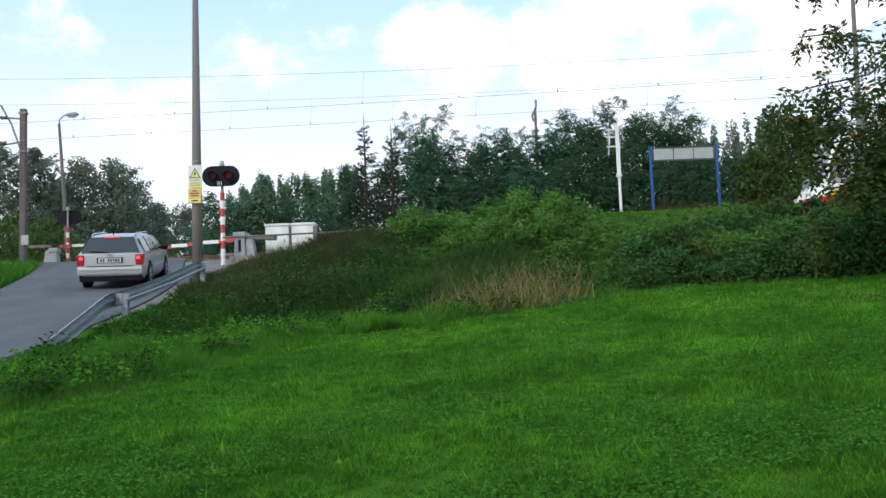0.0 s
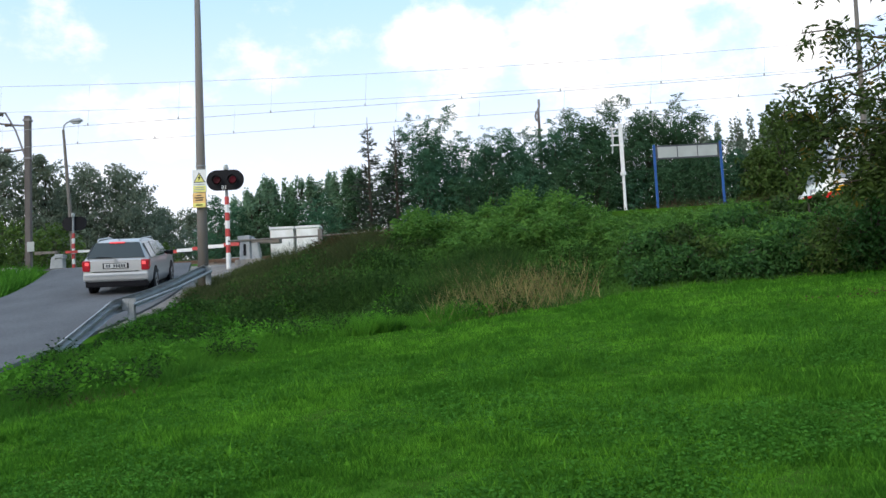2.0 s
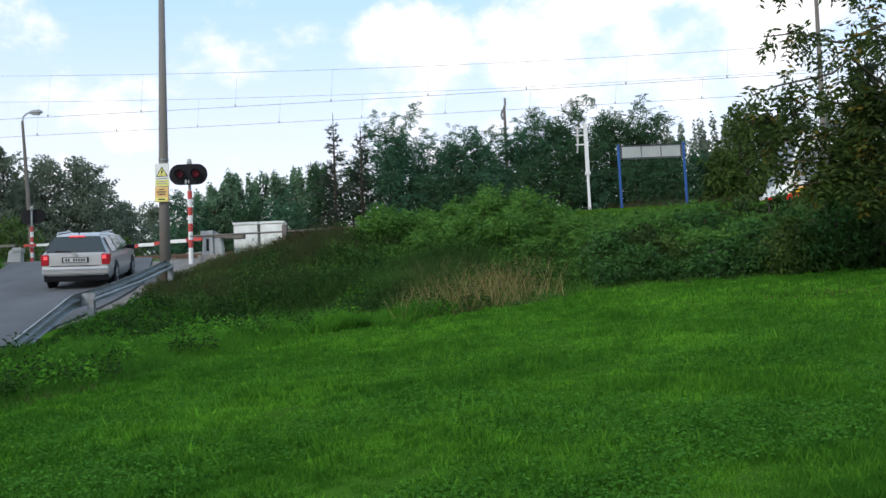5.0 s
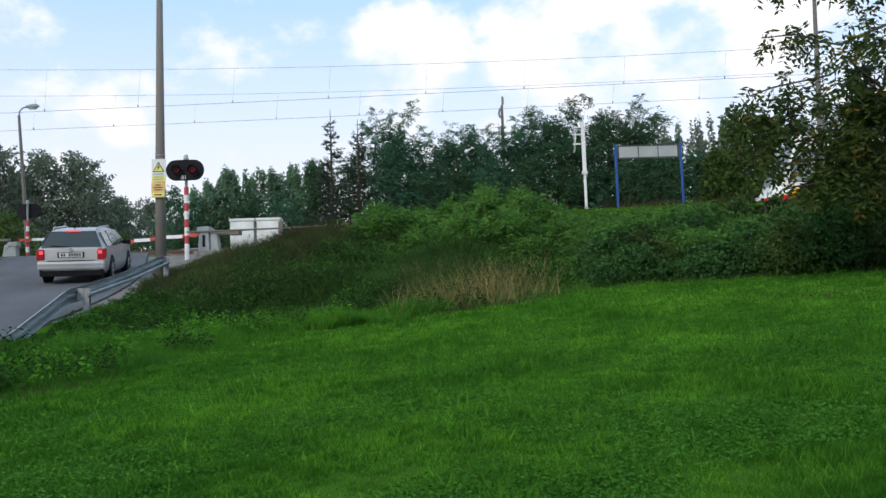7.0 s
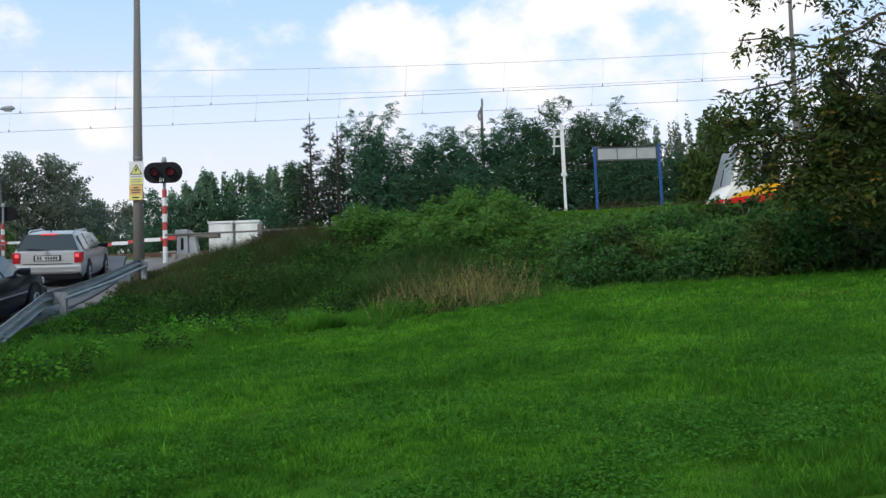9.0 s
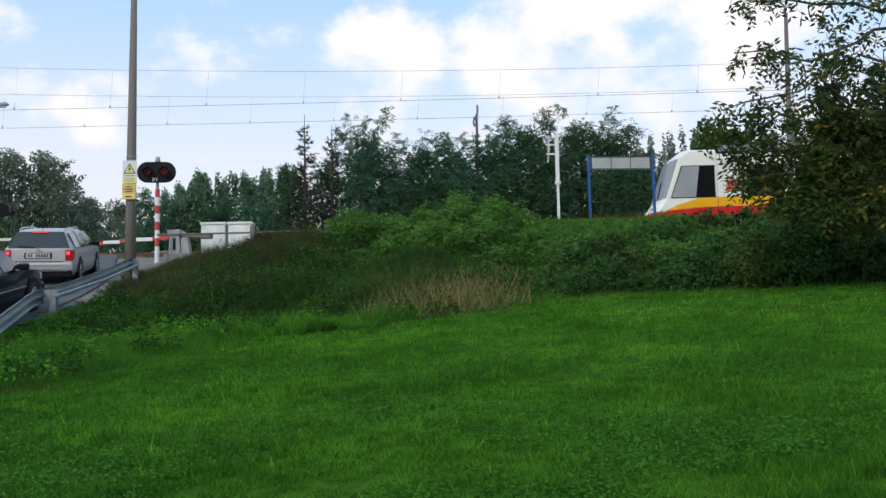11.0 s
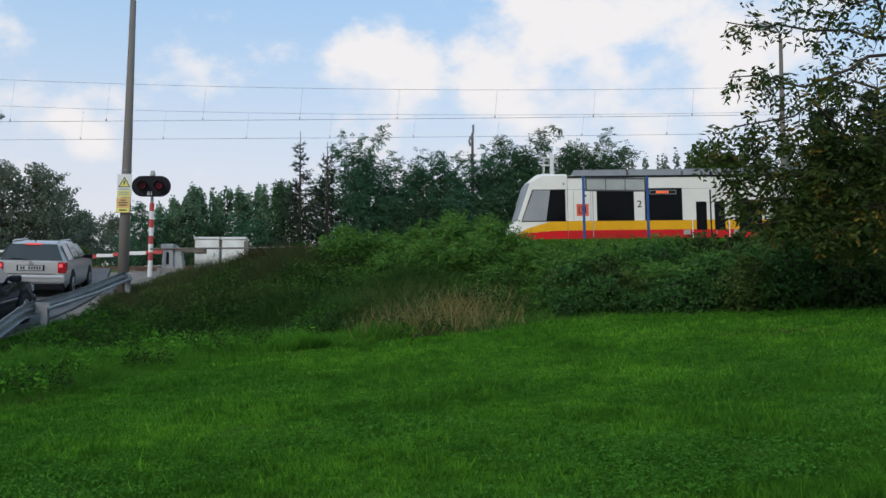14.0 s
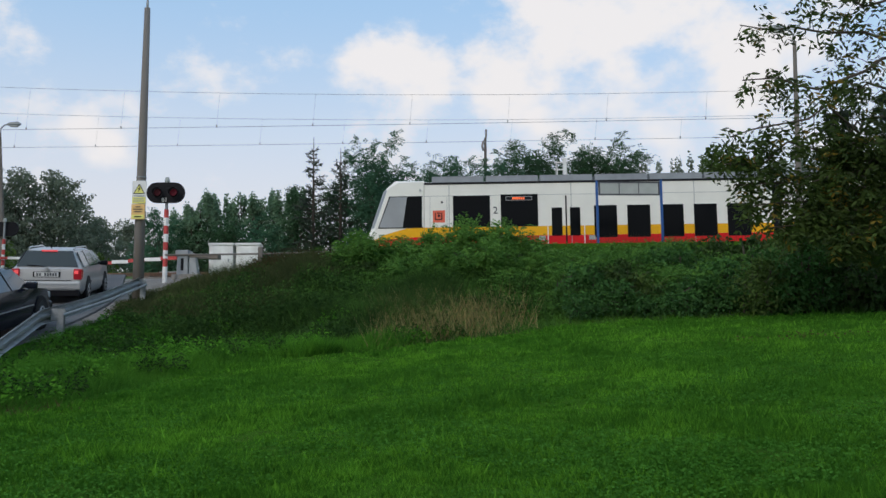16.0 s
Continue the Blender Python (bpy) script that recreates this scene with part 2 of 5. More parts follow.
def land(x, y):
    """Height of the ground."""
    x, y = np.asarray(x, dtype=float), np.asarray(y, dtype=float)
    xe = np.clip(x, -14, 16)
    lawn = 0.051 * xe + 0.100 * np.clip(y, -8, 40)
    foot = 18.5 + 0.10 * np.clip(x, -6, 12)
    bank = 4.45 + (0.55 - 0.35 * step(-0.5, 2.0, x)) * step(27, 30.5, y) * step(-5.2, -2.8, x) * (1 - step(32, 33, y))
    up = step(foot, 33.0 - 3.5 * step(-5.5, -2.8, x), y)
    z = lawn * (1 - up) + bank * up
    z = z - 0.55 * np.exp(-((x + 3.5) / 1.7) ** 2 - ((y - 20.1) / 1.2) ** 2)
    far = step(41, 44, y)
    z = z * (1 - far) + 5.35 * far
    rx = road_x(y)
    off = np.abs(x - rx)
    k = 1 - step(3.1, 5.6, off)
    z = z * (1 - k) + (road_z(y) - 0.06) * k
    left = step(4.5, 6.0, rx - x)
    z = z * (1 - left) + (road_z(y) - 0.12) * left
    along = y + 0.096 * x
    bed = step(30.9, 31.7, along) * (1 - step(39.3, 40.2, along)) * step(3.2, 4.2, off)
    z = z * (1 - bed) + 4.36 * bed
    return z


# ---- ground, road, railway ----
def make_ground():
    xs = np.unique(np.concatenate([np.linspace(-600, -40, 15), np.linspace(-40, -14, 27), np.linspace(-14, 17, 125), np.linspace(17, 50, 34), np.linspace(50, 600, 15)]))
    ys = np.unique(np.concatenate([np.linspace(-300, -10, 12), np.linspace(-10, 3, 14), np.linspace(3, 45, 169), np.linspace(45, 90, 24), np.linspace(90, 900, 15)]))
    X, Y = np.meshgrid(xs, ys)
    Z = land(X, Y)
    rough = np.array([noise.noise(Vector((a * 0.9, b * 0.9, 0))) for a, b in zip(X.ravel(), Y.ravel())]).reshape(X.shape)
    near = (np.abs(X - road_x(Y)) > 3.6) & (Y < 31)
    Z = Z + rough * 0.006 * near
    n, m = len(xs), len(ys)
    s = Shape()
    s.v = [tuple(p) for p in np.stack([X, Y, Z], -1).reshape(-1, 3)]
    s.f = [(j * n + i, j * n + i + 1, (j + 1) * n + i + 1, (j + 1) * n + i) for j in range(m - 1) for i in range(n - 1)]
    tagged(part("ground", s, M_SOIL, smooth=True), "grassy sloping ground with earth between the weeds", "ground", kind="structure")


make_ground()


def make_road():
    s = Shape()
    ys = np.linspace(-60, 130, 240)
    offs = (-2.35, -2.25, -1.0, 1.0, 2.9, 3.0)
    drop = (-0.25, 0.0, 0.03, 0.03, 0.0, -0.25)
    for y in ys:
        for o, d in zip(offs, drop):
            s.v.append((float(road_x(y)) + o, y, float(road_z(y)) + d))
    k = len(offs)
    s.f = [(j * k + i, j * k + i + 1, (j + 1) * k + i + 1, (j + 1) * k + i) for j in range(len(ys) - 1) for i in range(k - 1)]
    tagged(part("road", s, M_ASPH, smooth=False), "worn grey asphalt road climbing to the level crossing", "road", kind="structure")


def make_shoulder():
    """Gravel beside the road at the crossing."""
    s = Shape()
    ys = np.linspace(18.0, 32.2, 58)
    for y in ys:
        for k in range(5):
            x = float(road_x(y)) + 2.95 + k * (0.13 + 0.30 * float(step(26.6, 27.8, y)) + 0.25 * float(step(28.4, 29.4, y)))
            s.v.append((x, y, max(float(road_z(y)) - 0.06, float(land(x, y))) + 0.03 + 0.008 * math.sin(y * 9 + k * 3) - (0.12 if k == 4 else 0)))
    s.f = [(j * 5 + i, j * 5 + i + 1, j * 5 + i + 6, j * 5 + i + 5) for j in range(len(ys) - 1) for i in range(4)]
    ob = part("pavement", s, mat("gravel", (0.22, 0.20, 0.18), 0.95, var=0.45, scale=22, bump=0.6, col2=(0.11, 0.10, 0.085)))
    tagged(ob, "grey gravel shoulder beneath the guardrail and the crossing signal", "pavement", kind="structure")


make_road()
make_shoulder()


def on_track(s, off, z=RAIL_Z):
    """A place s metres along the railway, off metres beyond the near track's middle."""
    y0 = 33.4 / math.cos(TRACK)
    c, q = math.cos(TRACK), math.sin(TRACK)
    return (s * c - off * q, y0 + s * q + off * c, z)


def make_tracks():
    for number, off in ((1, 0.0), (2, 4.0)):
        e = thing("railway_track", pose(*on_track(0, off), 0, 0, math.degrees(TRACK)), "rusty railway track on ballast beside a second one", "railway track", "railway tracks", "structure")
        for side in (-0.75, 0.75):
            part("rail", Shape().prism([(side - 0.07, -0.15), (side + 0.07, -0.15), (side + 0.02, -0.12), (side + 0.035, -0.03), (side + 0.035, 0), (side - 0.035, 0), (side - 0.035, -0.03), (side - 0.02, -0.12)], -150, 150, "x"), M_RAIL, e)
        sl = Shape()
        for k in range(-130, 131):
            sl.box((k * 0.62 - 0.12, -1.25, -0.33), (k * 0.62 + 0.12, 1.25, -0.15))
        tagged(part("sleepers", sl, M_SLEEP, e), kind="stuff")
        part("ballast_bed", Shape().prism([(-2.0, -0.6), (2.0, -0.6), (1.6, -0.24), (-1.6, -0.24)], -150, 150, "x"), M_BALL, e)
    deck = thing("crossing_deck", pose(*on_track(-13.2, 2.0), 0, 0, math.degrees(TRACK) + 6), "asphalt and timber deck between the rails", "crossing deck", kind="structure")
    for k, y in enumerate((-2.0, 0.0, 2.0)):
        part("deck_panel", Shape().box((-3.6, y - (0.6 if k != 1 else 1.15), -0.25), (3.6, y + (0.6 if k != 1 else 1.15), 0.015)), M_ASPH, deck)
    for off in (-1.75, -1.2, 1.9):
        edge = tagged(part("trim", Shape().box((-11.5, -0.13, -0.28), (0.0, 0.13, 0.0), bevel=0.015), M_CONC), "pale concrete edge beam of the crossing", "edge beam", kind="structure")
        edge.matrix_basis = pose(*on_track(-16.0, off, RAIL_Z + 0.02), 0, 0, math.degrees(TRACK))
    plat = thing("platform", pose(*on_track(14.5, -3.0), 0, 0, math.degrees(TRACK)), "low concrete station platform grown over by weeds", "platform", kind="structure")
    part("platform_edge", Shape().box((-10, 0.9, -0.5), (40, 1.3, 0.42), bevel=0.02), M_CONC, plat)
    part("platform_fill", Shape().box((-10, -2.2, -0.5), (40, 0.9, 0.32)), M_SOIL, plat)


make_tracks()


# ---- overhead line ----
def make_wires():
    e = thing("overhead_line", pose(0, 0, 0), "dark catenary and contact wires with droppers above the tracks", "overhead wires")
    for off, zc, zm, zh, first, gap in ((0.0, 10.33, 11.38, 12.42, 0.8, 3.7), (4.0, 10.58, 11.48, 12.36, -5.9, 3.55)):
        span, s0 = 62.0, -20.0
        cont, mess = [], []
        for i in range(-90, 141, 2):
            u = (((i - s0) / span) % 1.0) * 2 - 1
            cont.append(on_track(i, off, zc + 0.14 * u * u))
            mess.append(on_track(i, off, zm + (zh - zm) * u * u))
        part("contact_wire", Shape().tube(cont, 0.009, 5), M_CABLE, e)
        part("messenger_wire", Shape().tube(mess, 0.007, 5), M_CABLE, e)
        for k in range(-6, 18):
            i = first + gap * k
            u = (((i - s0) / span) % 1.0) * 2 - 1
            low, high = on_track(i, off, zc + 0.14 * u * u), on_track(i + 0.1, off, zm + (zh - zm) * u * u)
            part("dropper", Shape().tube([low, high], 0.004, 4), M_CABLE, e)
            part("clamp", Shape().box((-0.02, -0.02, -0.01), (0.02, 0.02, 0.09), Matrix.Translation(low)), M_CABLE, e)


make_wires()


def make_mast():
    e = thing("catenary_mast", pose(-19.35, 41.4, 5.2), "weathered concrete catenary mast with steel arms", "catenary mast")
    part("post", Shape().prism([(-0.125, -0.12), (0.125, -0.12), (0.125, 0.12), (-0.125, 0.12)], -0.4, 7.45, "z"), M_MAST, e)
    part("collar", Shape().box((-0.17, -0.15, 7.2), (0.17, 0.15, 7.3)), M_WIRE, e)
    part("collar", Shape().box((-0.16, -0.15, 5.4), (0.16, 0.15, 5.48)), M_WIRE, e)
    part("notice_plate", Shape().box((0.02, -0.23, 1.05), (0.34, -0.18, 1.5)), M_PANEL, e)
    for z0, z1, x1 in ((5.45, 7.6, -0.95), (7.0, 7.1, -1.2), (5.9, 5.75, -1.3)):
        part("arm", Shape().tube([(-0.1, 0, z0), (x1 * 0.6, 0, z0 + (z1 - z0) * 0.62), (x1, -0.2, z1), (x1 - 0.35, -0.25, z1 + 0.02)], 0.045, 6), M_WIRE, e)
    for x, z in ((-0.75, 5.85), (-0.7, 7.05), (-1.1, 7.55)):
        part("insulator", Shape().tube([(x, -0.1, z), (x - 0.06, -0.1, z), (x - 0.09, -0.1, z), (x - 0.3, -0.1, z)], [0.05, 0.1, 0.06, 0.09], 8), M_SLEEP, e)

    n = thing("near_catenary_mast", pose(-20.7, 37.0, 4.5), "second concrete catenary mast with a steel bracket", "catenary mast")
    part("post", Shape().prism([(-0.125, -0.12), (0.125, -0.12), (0.125, 0.12), (-0.125, 0.12)], -0.4, 8.0, "z"), M_MAST, n)
    part("arm", Shape().tube([(-0.1, 0, 8.3), (0.6, 0, 8.25), (1.15, 0, 8.1)], 0.045, 6), M_WIRE, n)
    part("brace", Shape().tube([(0.05, 0, 6.6), (0.75, 0, 8.2)], 0.045, 6), M_WIRE, n)
    part("insulator", Shape().tube([(0.7, 0, 8.22), (0.76, 0, 8.2), (0.95, 0, 8.16)], [0.09, 0.06, 0.085], 8), M_SLEEP, n)


make_mast()


def street_lamp(x, y, z, height, lean_x, arm, label):
    e = thing("street_lamp", pose(x, y, z), label, "street lamp", "street lamps")
    part("pole", Shape().tube([(0, 0, -0.3), (lean_x * 0.5, 0, height * 0.5), (lean_x, 0, height)], [0.115, 0.09, 0.06], 10), M_POLE, e)
    part("bracket", Shape().tube([(lean_x, 0, height - 0.1), (lean_x + arm * 0.1, 0, height + 0.22), (lean_x + arm * 0.5, 0, height + 0.38), (lean_x + arm, 0, height + 0.42)], 0.035, 8), M_GALV, e)
    s = Shape()
    c = Vector((lean_x + arm, 0, height + 0.42))
    sgn = 1 if arm > 0 else -1
    s.tube([c + Vector((-0.1 * sgn, 0, 0)), c + Vector((0.05 * sgn, 0, 0.01)), c + Vector((0.4 * sgn, 0, 0.03)), c + Vector((0.55 * sgn, 0, 0.0))], [0.05, 0.1, 0.12, 0.05], 10)
    part("lamp_head", s, M_GREY, e, smooth=True)
    part("diffuser", Shape().box((c.x + 0.05 * sgn, -0.08, c.z - 0.13), (c.x + 0.42 * sgn, 0.08, c.z - 0.07), bevel=0.02), M_PANEL, e)
    return e


street_lamp(-18.3, 44, 5.35, 7.2, -0.5, 0.42, "leaning grey concrete street lamp beyond the crossing")
street_lamp(13.6, 29, 4.6, 7.55, 0.2, -0.3, "tall dark street lamp among the trees")
street_lamp(-21.5, 80, 5.4, 5.9, 0.0, -0.6, "distant street lamp in front of dark trees")


def make_sign_pole():
    e = thing("utility_pole", pose(-7.18, 26.3, 3.2), "tall grey weathered pole with warning signs beside the guardrail", "utility pole")
    part("pole", Shape().tube([(0, 0, -0.5), (0.0, 0, 3.0), (0.03, 0, 8.75)], [0.165, 0.14, 0.085], 14), M_POLE, e, smooth=True)
    part("spike", Shape().tube([(0.03, 0, 8.72), (0.03, 0, 9.2)], [0.04, 0.025], 8), M_GALV, e)
    for z in (2.55, 3.0, 3.5, 3.62):
        part("strap", Shape().tube([(0.005, 0, z), (0.005, 0, z + 0.035)], 0.146, 14), M_GALV, e)
    top = part("warning_sign", Shape().box((-0.19, -0.21, 2.83), (0.21, -0.175, 3.5), bevel=0.008), M_WHITE, e, "white and yellow high-voltage warning sign")
    part("yellow_field", Shape().box((-0.175, -0.218, 2.84), (0.195, -0.212, 3.02)), M_YEL, top)
    part("triangle", Shape().prism([(-0.16, 3.12), (0.18, 3.12), (0.01, 3.42)], -0.217, -0.212), M_BLACK, top)
    part("triangle_field", Shape().prism([(-0.125, 3.14), (0.145, 3.14), (0.01, 3.375)], -0.222, -0.218), M_YEL, top)
    part("bolt_mark", Shape().prism([(0.03, 3.34), (-0.03, 3.25), (0.0, 3.25), (-0.02, 3.16), (0.05, 3.27), (0.02, 3.27)], -0.227, -0.223), M_BLACK, top)
    for z, w in ((2.97, 0.26), (2.91, 0.3), (3.06, 0.3)):
        part("text_bar", Shape().box((0.01 - w / 2, -0.223, z - 0.012), (0.01 + w / 2, -0.219, z + 0.012)), M_GREY, top)
    low = part("height_sign", Shape().box((-0.2, -0.21, 2.38), (0.18, -0.175, 2.82), bevel=0.008), M_ORA, e, "orange crossing notice with short lines of writing")
    part("yellow_field", Shape().box((-0.18, -0.217, 2.395), (0.16, -0.212, 2.51)), M_YEL, low)
    for z, w in ((2.74, 0.14), (2.67, 0.26), (2.60, 0.22), (2.455, 0.2)):
        part("text_bar", Shape().box((-0.01 - w / 2, -0.222, z - 0.016), (-0.01 + w / 2, -0.218, z + 0.016)), M_SLEEP if z > 2.5 else M_BLACK, low)


make_sign_pole()


def make_signal(m, label, height, back=False):
    e = thing("crossing_signal", m, label, "crossing signal", "crossing signals")
    n = 8
    for k in range(n):
        z0, z1 = height * 0.8 * k / n - (0.3 if k == 0 else 0), height * 0.8 * (k + 1) / n
        part("post_band", Shape().tube([(0, 0, z0), (0, 0, z1)], 0.075, 12), M_WHITE if k % 2 == 0 else M_RED, e, smooth=False)
    part("post_top", Shape().tube([(0, 0, height * 0.8), (0, 0, height * 1.13)], 0.05, 10), M_GALV, e)
    part("bell", Shape().tube([(0, 0, height * 1.13), (0, 0, height * 1.15), (0, 0, height * 1.2)], [0.07, 0.09, 0.06], 10), M_PANEL, e)
    poly = [(x + 0.32 * math.cos(a), height + 0.34 * math.sin(a)) for x, angles in ((0.3, np.linspace(-90, 90, 11)), (-0.3, np.linspace(90, 270, 11))) for a in np.radians(angles)]
    part("backboard", Shape().prism(poly, -0.17, -0.11), M_BLACK, e, "black oblong backboard")
    for k, x in enumerate((-0.26, 0.26)):
        ring = part("lamp_hood", Shape().tube([(x, -0.19, height), (x, -0.34, height + 0.005)], [0.15, 0.145], 16, cap=False), M_BLACK, e)
        part("lens", Shape().tube([(x, -0.176, height), (x, -0.20, height)], [0.125, 0.11], 16), M_LENSLIT if k else M_LENS, ring, "red glass lens")
    if not back:
        words("plate_number", "81", 0.19, M_WHITE, e, pose(-0.03, -0.185, height - 0.25, 90, 0, 0))
    return e


make_signal(pose(-7.29, 29.8, 4.31), "black two-lamp crossing signal on a red and white banded post", 2.69)
make_signal(pose(-18.2, 43.6, 5.3, 0, 0, 175), "crossing signal seen from behind, with red and white post", 2.5, True)


def make_barrier(m, arm_len, label, lean, up=0.55, counter=0.9):
    """The arm runs along local -x from the drive box."""
    e = thing("crossing_barrier", m, label, "crossing barrier", "crossing barriers")
    box = part("drive_box", Shape().prism([(-0.2, 0), (0.2, 0), (0.17, 0.72), (0.12, 0.8), (-0.12, 0.8), (-0.17, 0.72)], -0.2, 0.2), M_GREY, e, "grey sheet-steel drive housing", bevel=0.02)
    part("cap", Shape().box((-0.23, -0.24, 0.62), (0.2, 0.24, 0.83), bevel=0.03), M_GREY, box)
    part("door_slot", Shape().box((-0.04, -0.215, 0.15), (0.05, -0.2, 0.55)), M_BLACK, box)
    part("foot", Shape().box((-0.32, -0.3, -0.3), (0.62, 0.3, 0.02), bevel=0.01), M_CONC, e)
    part("side_housing", Shape().prism([(0.18, 0), (0.5, 0), (0.40, 0.7), (0.2, 0.78)], -0.12, 0.14), M_GREY, e, bevel=0.015)
    n = int(arm_len / 0.55)
    for k in range(n):
        a, b = -0.25 - k * arm_len / n, -0.25 - (k + 1) * arm_len / n
        h = 0.06 - 0.015 * k / n
        part("arm_stripe", Shape().box((a, -0.03, up - h + a * lean), (b, 0.03, up + h + a * lean)), M_WHITE if k % 2 else M_RED, e)
    for k in (2, n - 3):
        if k > 0:
            x = -0.25 - k * arm_len / n - 0.1
            part("arm_lamp", Shape().tube([(x, -0.09, up + 0.02 + x * lean), (x, -0.03, up + 0.02 + x * lean)], 0.085, 12), M_BRAKE if k == 2 else M_LENS, e, "small round red lamp")
    part("counterweight", Shape().box((0.2, -0.14, up - 0.02), (counter + 0.3, -0.08, up + 0.09)).box((0.2, 0.08, up - 0.05), (counter + 0.3, 0.14, up + 0.06)).box((counter - 0.05, -0.16, up - 0.08), (counter + 0.3, 0.16, up + 0.08), bevel=0.015), M_POLE, e)
    return e


make_barrier(pose(-6.83, 30.5, 4.36, 0, 0, -8), 4.5, "lowered red and white crossing barrier with grey drive box", 0.055, 0.6)
make_barrier(pose(-18.75, 43.4, 5.45, 0, 0, 180), 4.2, "far lowered crossing barrier with grey drive box", 0.0, 0.93)


def make_cabinets():
    for k, (x0, x1) in enumerate(((-6.12, -5.32), (-5.21, -4.42))):
        e = thing("relay_cabinet", pose((x0 + x1) / 2, 31.3, 4.44), "white relay cabinet with peeling paint beside the track", "relay cabinet", "relay cabinets")
        w = (x1 - x0) / 2
        part("body", Shape().box((-w, -0.3, -0.3), (w, 0.3, 0.99), bevel=0.015), M_PEEL, e)
        part("lid", Shape().box((-w - 0.03, -0.34, 0.99), (w + 0.03, 0.34, 1.07), bevel=0.012), M_WHITE, e)
        part("door", Shape().box((-w + 0.06, -0.318, -0.1), (w - 0.06, -0.3, 0.92), bevel=0.006), M_PEEL, e)
        part("door_handle", Shape().box((w - 0.16, -0.35, 0.4), (w - 0.12, -0.315, 0.52)), M_GREY, e)


make_cabinets()


def make_pipe_fence():
    e = thing("low_pipe_fence", pose(0, 28.6, 4.55), "low fence of weathered stakes and a grey pipe", "low fence")
    for x in (-4.05, -2.0, -1.75, -0.2):
        part("stake", Shape().box((x - 0.07, -0.07, -0.5), (x + 0.07, 0.07, 0.52 + 0.05 * math.sin(x * 7)), bevel=0.01), M_POLE, e)
    part("pipe", Shape().tube([(-7.0, 0.0, 0.28), (-4.0, 0, 0.31), (-2.0, 0, 0.36), (0.6, 0, 0.44)], 0.028, 8), M_POLE, e)


make_pipe_fence()


# ---- guardrail ----
def make_guardrail():
    e = thing("guardrail", pose(0, 0, 0), "galvanised steel guardrail with a ramped-down end beside the road", "guardrail")
    line = [(-6.72, 15.2, 1.58), (-7.03, 18.5, 2.44), (-6.94, 20.5, 2.77), (-7.02, 23.0, 3.2), (-7.11, 25.9, 3.74)]
    prof = [(0.0, 0.155), (0.08, 0.11), (0.08, 0.06), (0.0, 0.02), (0.0, -0.02), (0.08, -0.06), (0.08, -0.11), (0.0, -0.155)]
    for k in range(len(line) - 1):
        a, b = Vector(line[k]), Vector(line[k + 1])
        s = Shape()
        n = len(prof)
        for p in (a, b + (b - a).normalized() * 0.12):
            o = 0.012 * (k % 2)
            s.v += [(p.x - q - o + 0.1, p.y, p.z + h) for q, h in prof] + [(p.x - q - o + 0.112, p.y, p.z + h) for q, h in prof]
        m = 2 * n
        s.f = [(i, i + 1, m + i + 1, m + i) for i in range(n - 1)] + [(n + i, n + i + 1, m + n + i + 1, m + n + i) for i in range(n - 1)]
        s.f += [(0, n, m + n, m), (n - 1, 2 * n - 1, m + 2 * n - 1, m + n - 1)]
        beam = part("beam", s, M_GALV, e)
        for j in range(4):
            c = b - (b - a).normalized() * (0.06 + 0.12 * (j // 2))
            part("bolt", Shape().tube([(c.x + 0.02, c.y, c.z + (0.08 if j % 2 else -0.08)), (c.x - 0.02, c.y, c.z + (0.08 if j % 2 else -0.08))], 0.02, 6), M_GREY, beam)
    for x, y, z in ((-6.74, 19.0, 2.52), (-6.98, 26.0, 3.74)):
        g = float(land(x, y))
        part("post", Shape().prism([(x - 0.04, y - 0.06), (x + 0.09, y - 0.06), (x + 0.09, y - 0.045), (x - 0.025, y - 0.045), (x - 0.025, y + 0.045), (x + 0.09, y + 0.045), (x + 0.09, y + 0.06), (x - 0.04, y + 0.06)], g - 0.4, z + 0.12, "z"), M_GALV, e)
        part("spacer", Shape().box((x - 0.16, y - 0.07, z - 0.12), (x - 0.02, y + 0.07, z + 0.12), bevel=0.01), M_GALV, e)
    part("rear_rail", Shape().tube([(-6.66, 18.9, 2.50), (-6.76, 22.5, 3.06), (-6.9, 26.1, 3.70)], 0.035, 8), M_GALV, e)
    f = thing("far_guardrail", pose(-10.7, 40.6, 4.95), "short pale guardrail end beyond the tracks", "guardrail")
    part("beam", Shape().prism([(0.0, 0.0), (0.55, 0.5), (1.4, 0.5), (1.4, 0.28), (0.75, 0.28), (0.25, 0.0)], 0, 0.06), M_GALV, f)
    part("post", Shape().box((0.75, 0.06, -0.3), (0.85, 0.16, 0.45)), M_GALV, f)
    l = thing("verge_guardrail", pose(-13.3, 22.0, 2.75, 0, 0, 0), "guardrail end on the far verge of the road", "guardrail")
    part("beam", Shape().prism([(-0.1, 0.15), (0.1, 0.15), (0.1, 0.4), (-0.1, 0.4)], -3.0, 3.0), M_GALV, l)
    for y in (-2.4, 0, 2.4):
        part("post", Shape().box((-0.06, y - 0.05, -0.4), (0.06, y + 0.05, 0.36)), M_GALV, l)


make_guardrail()


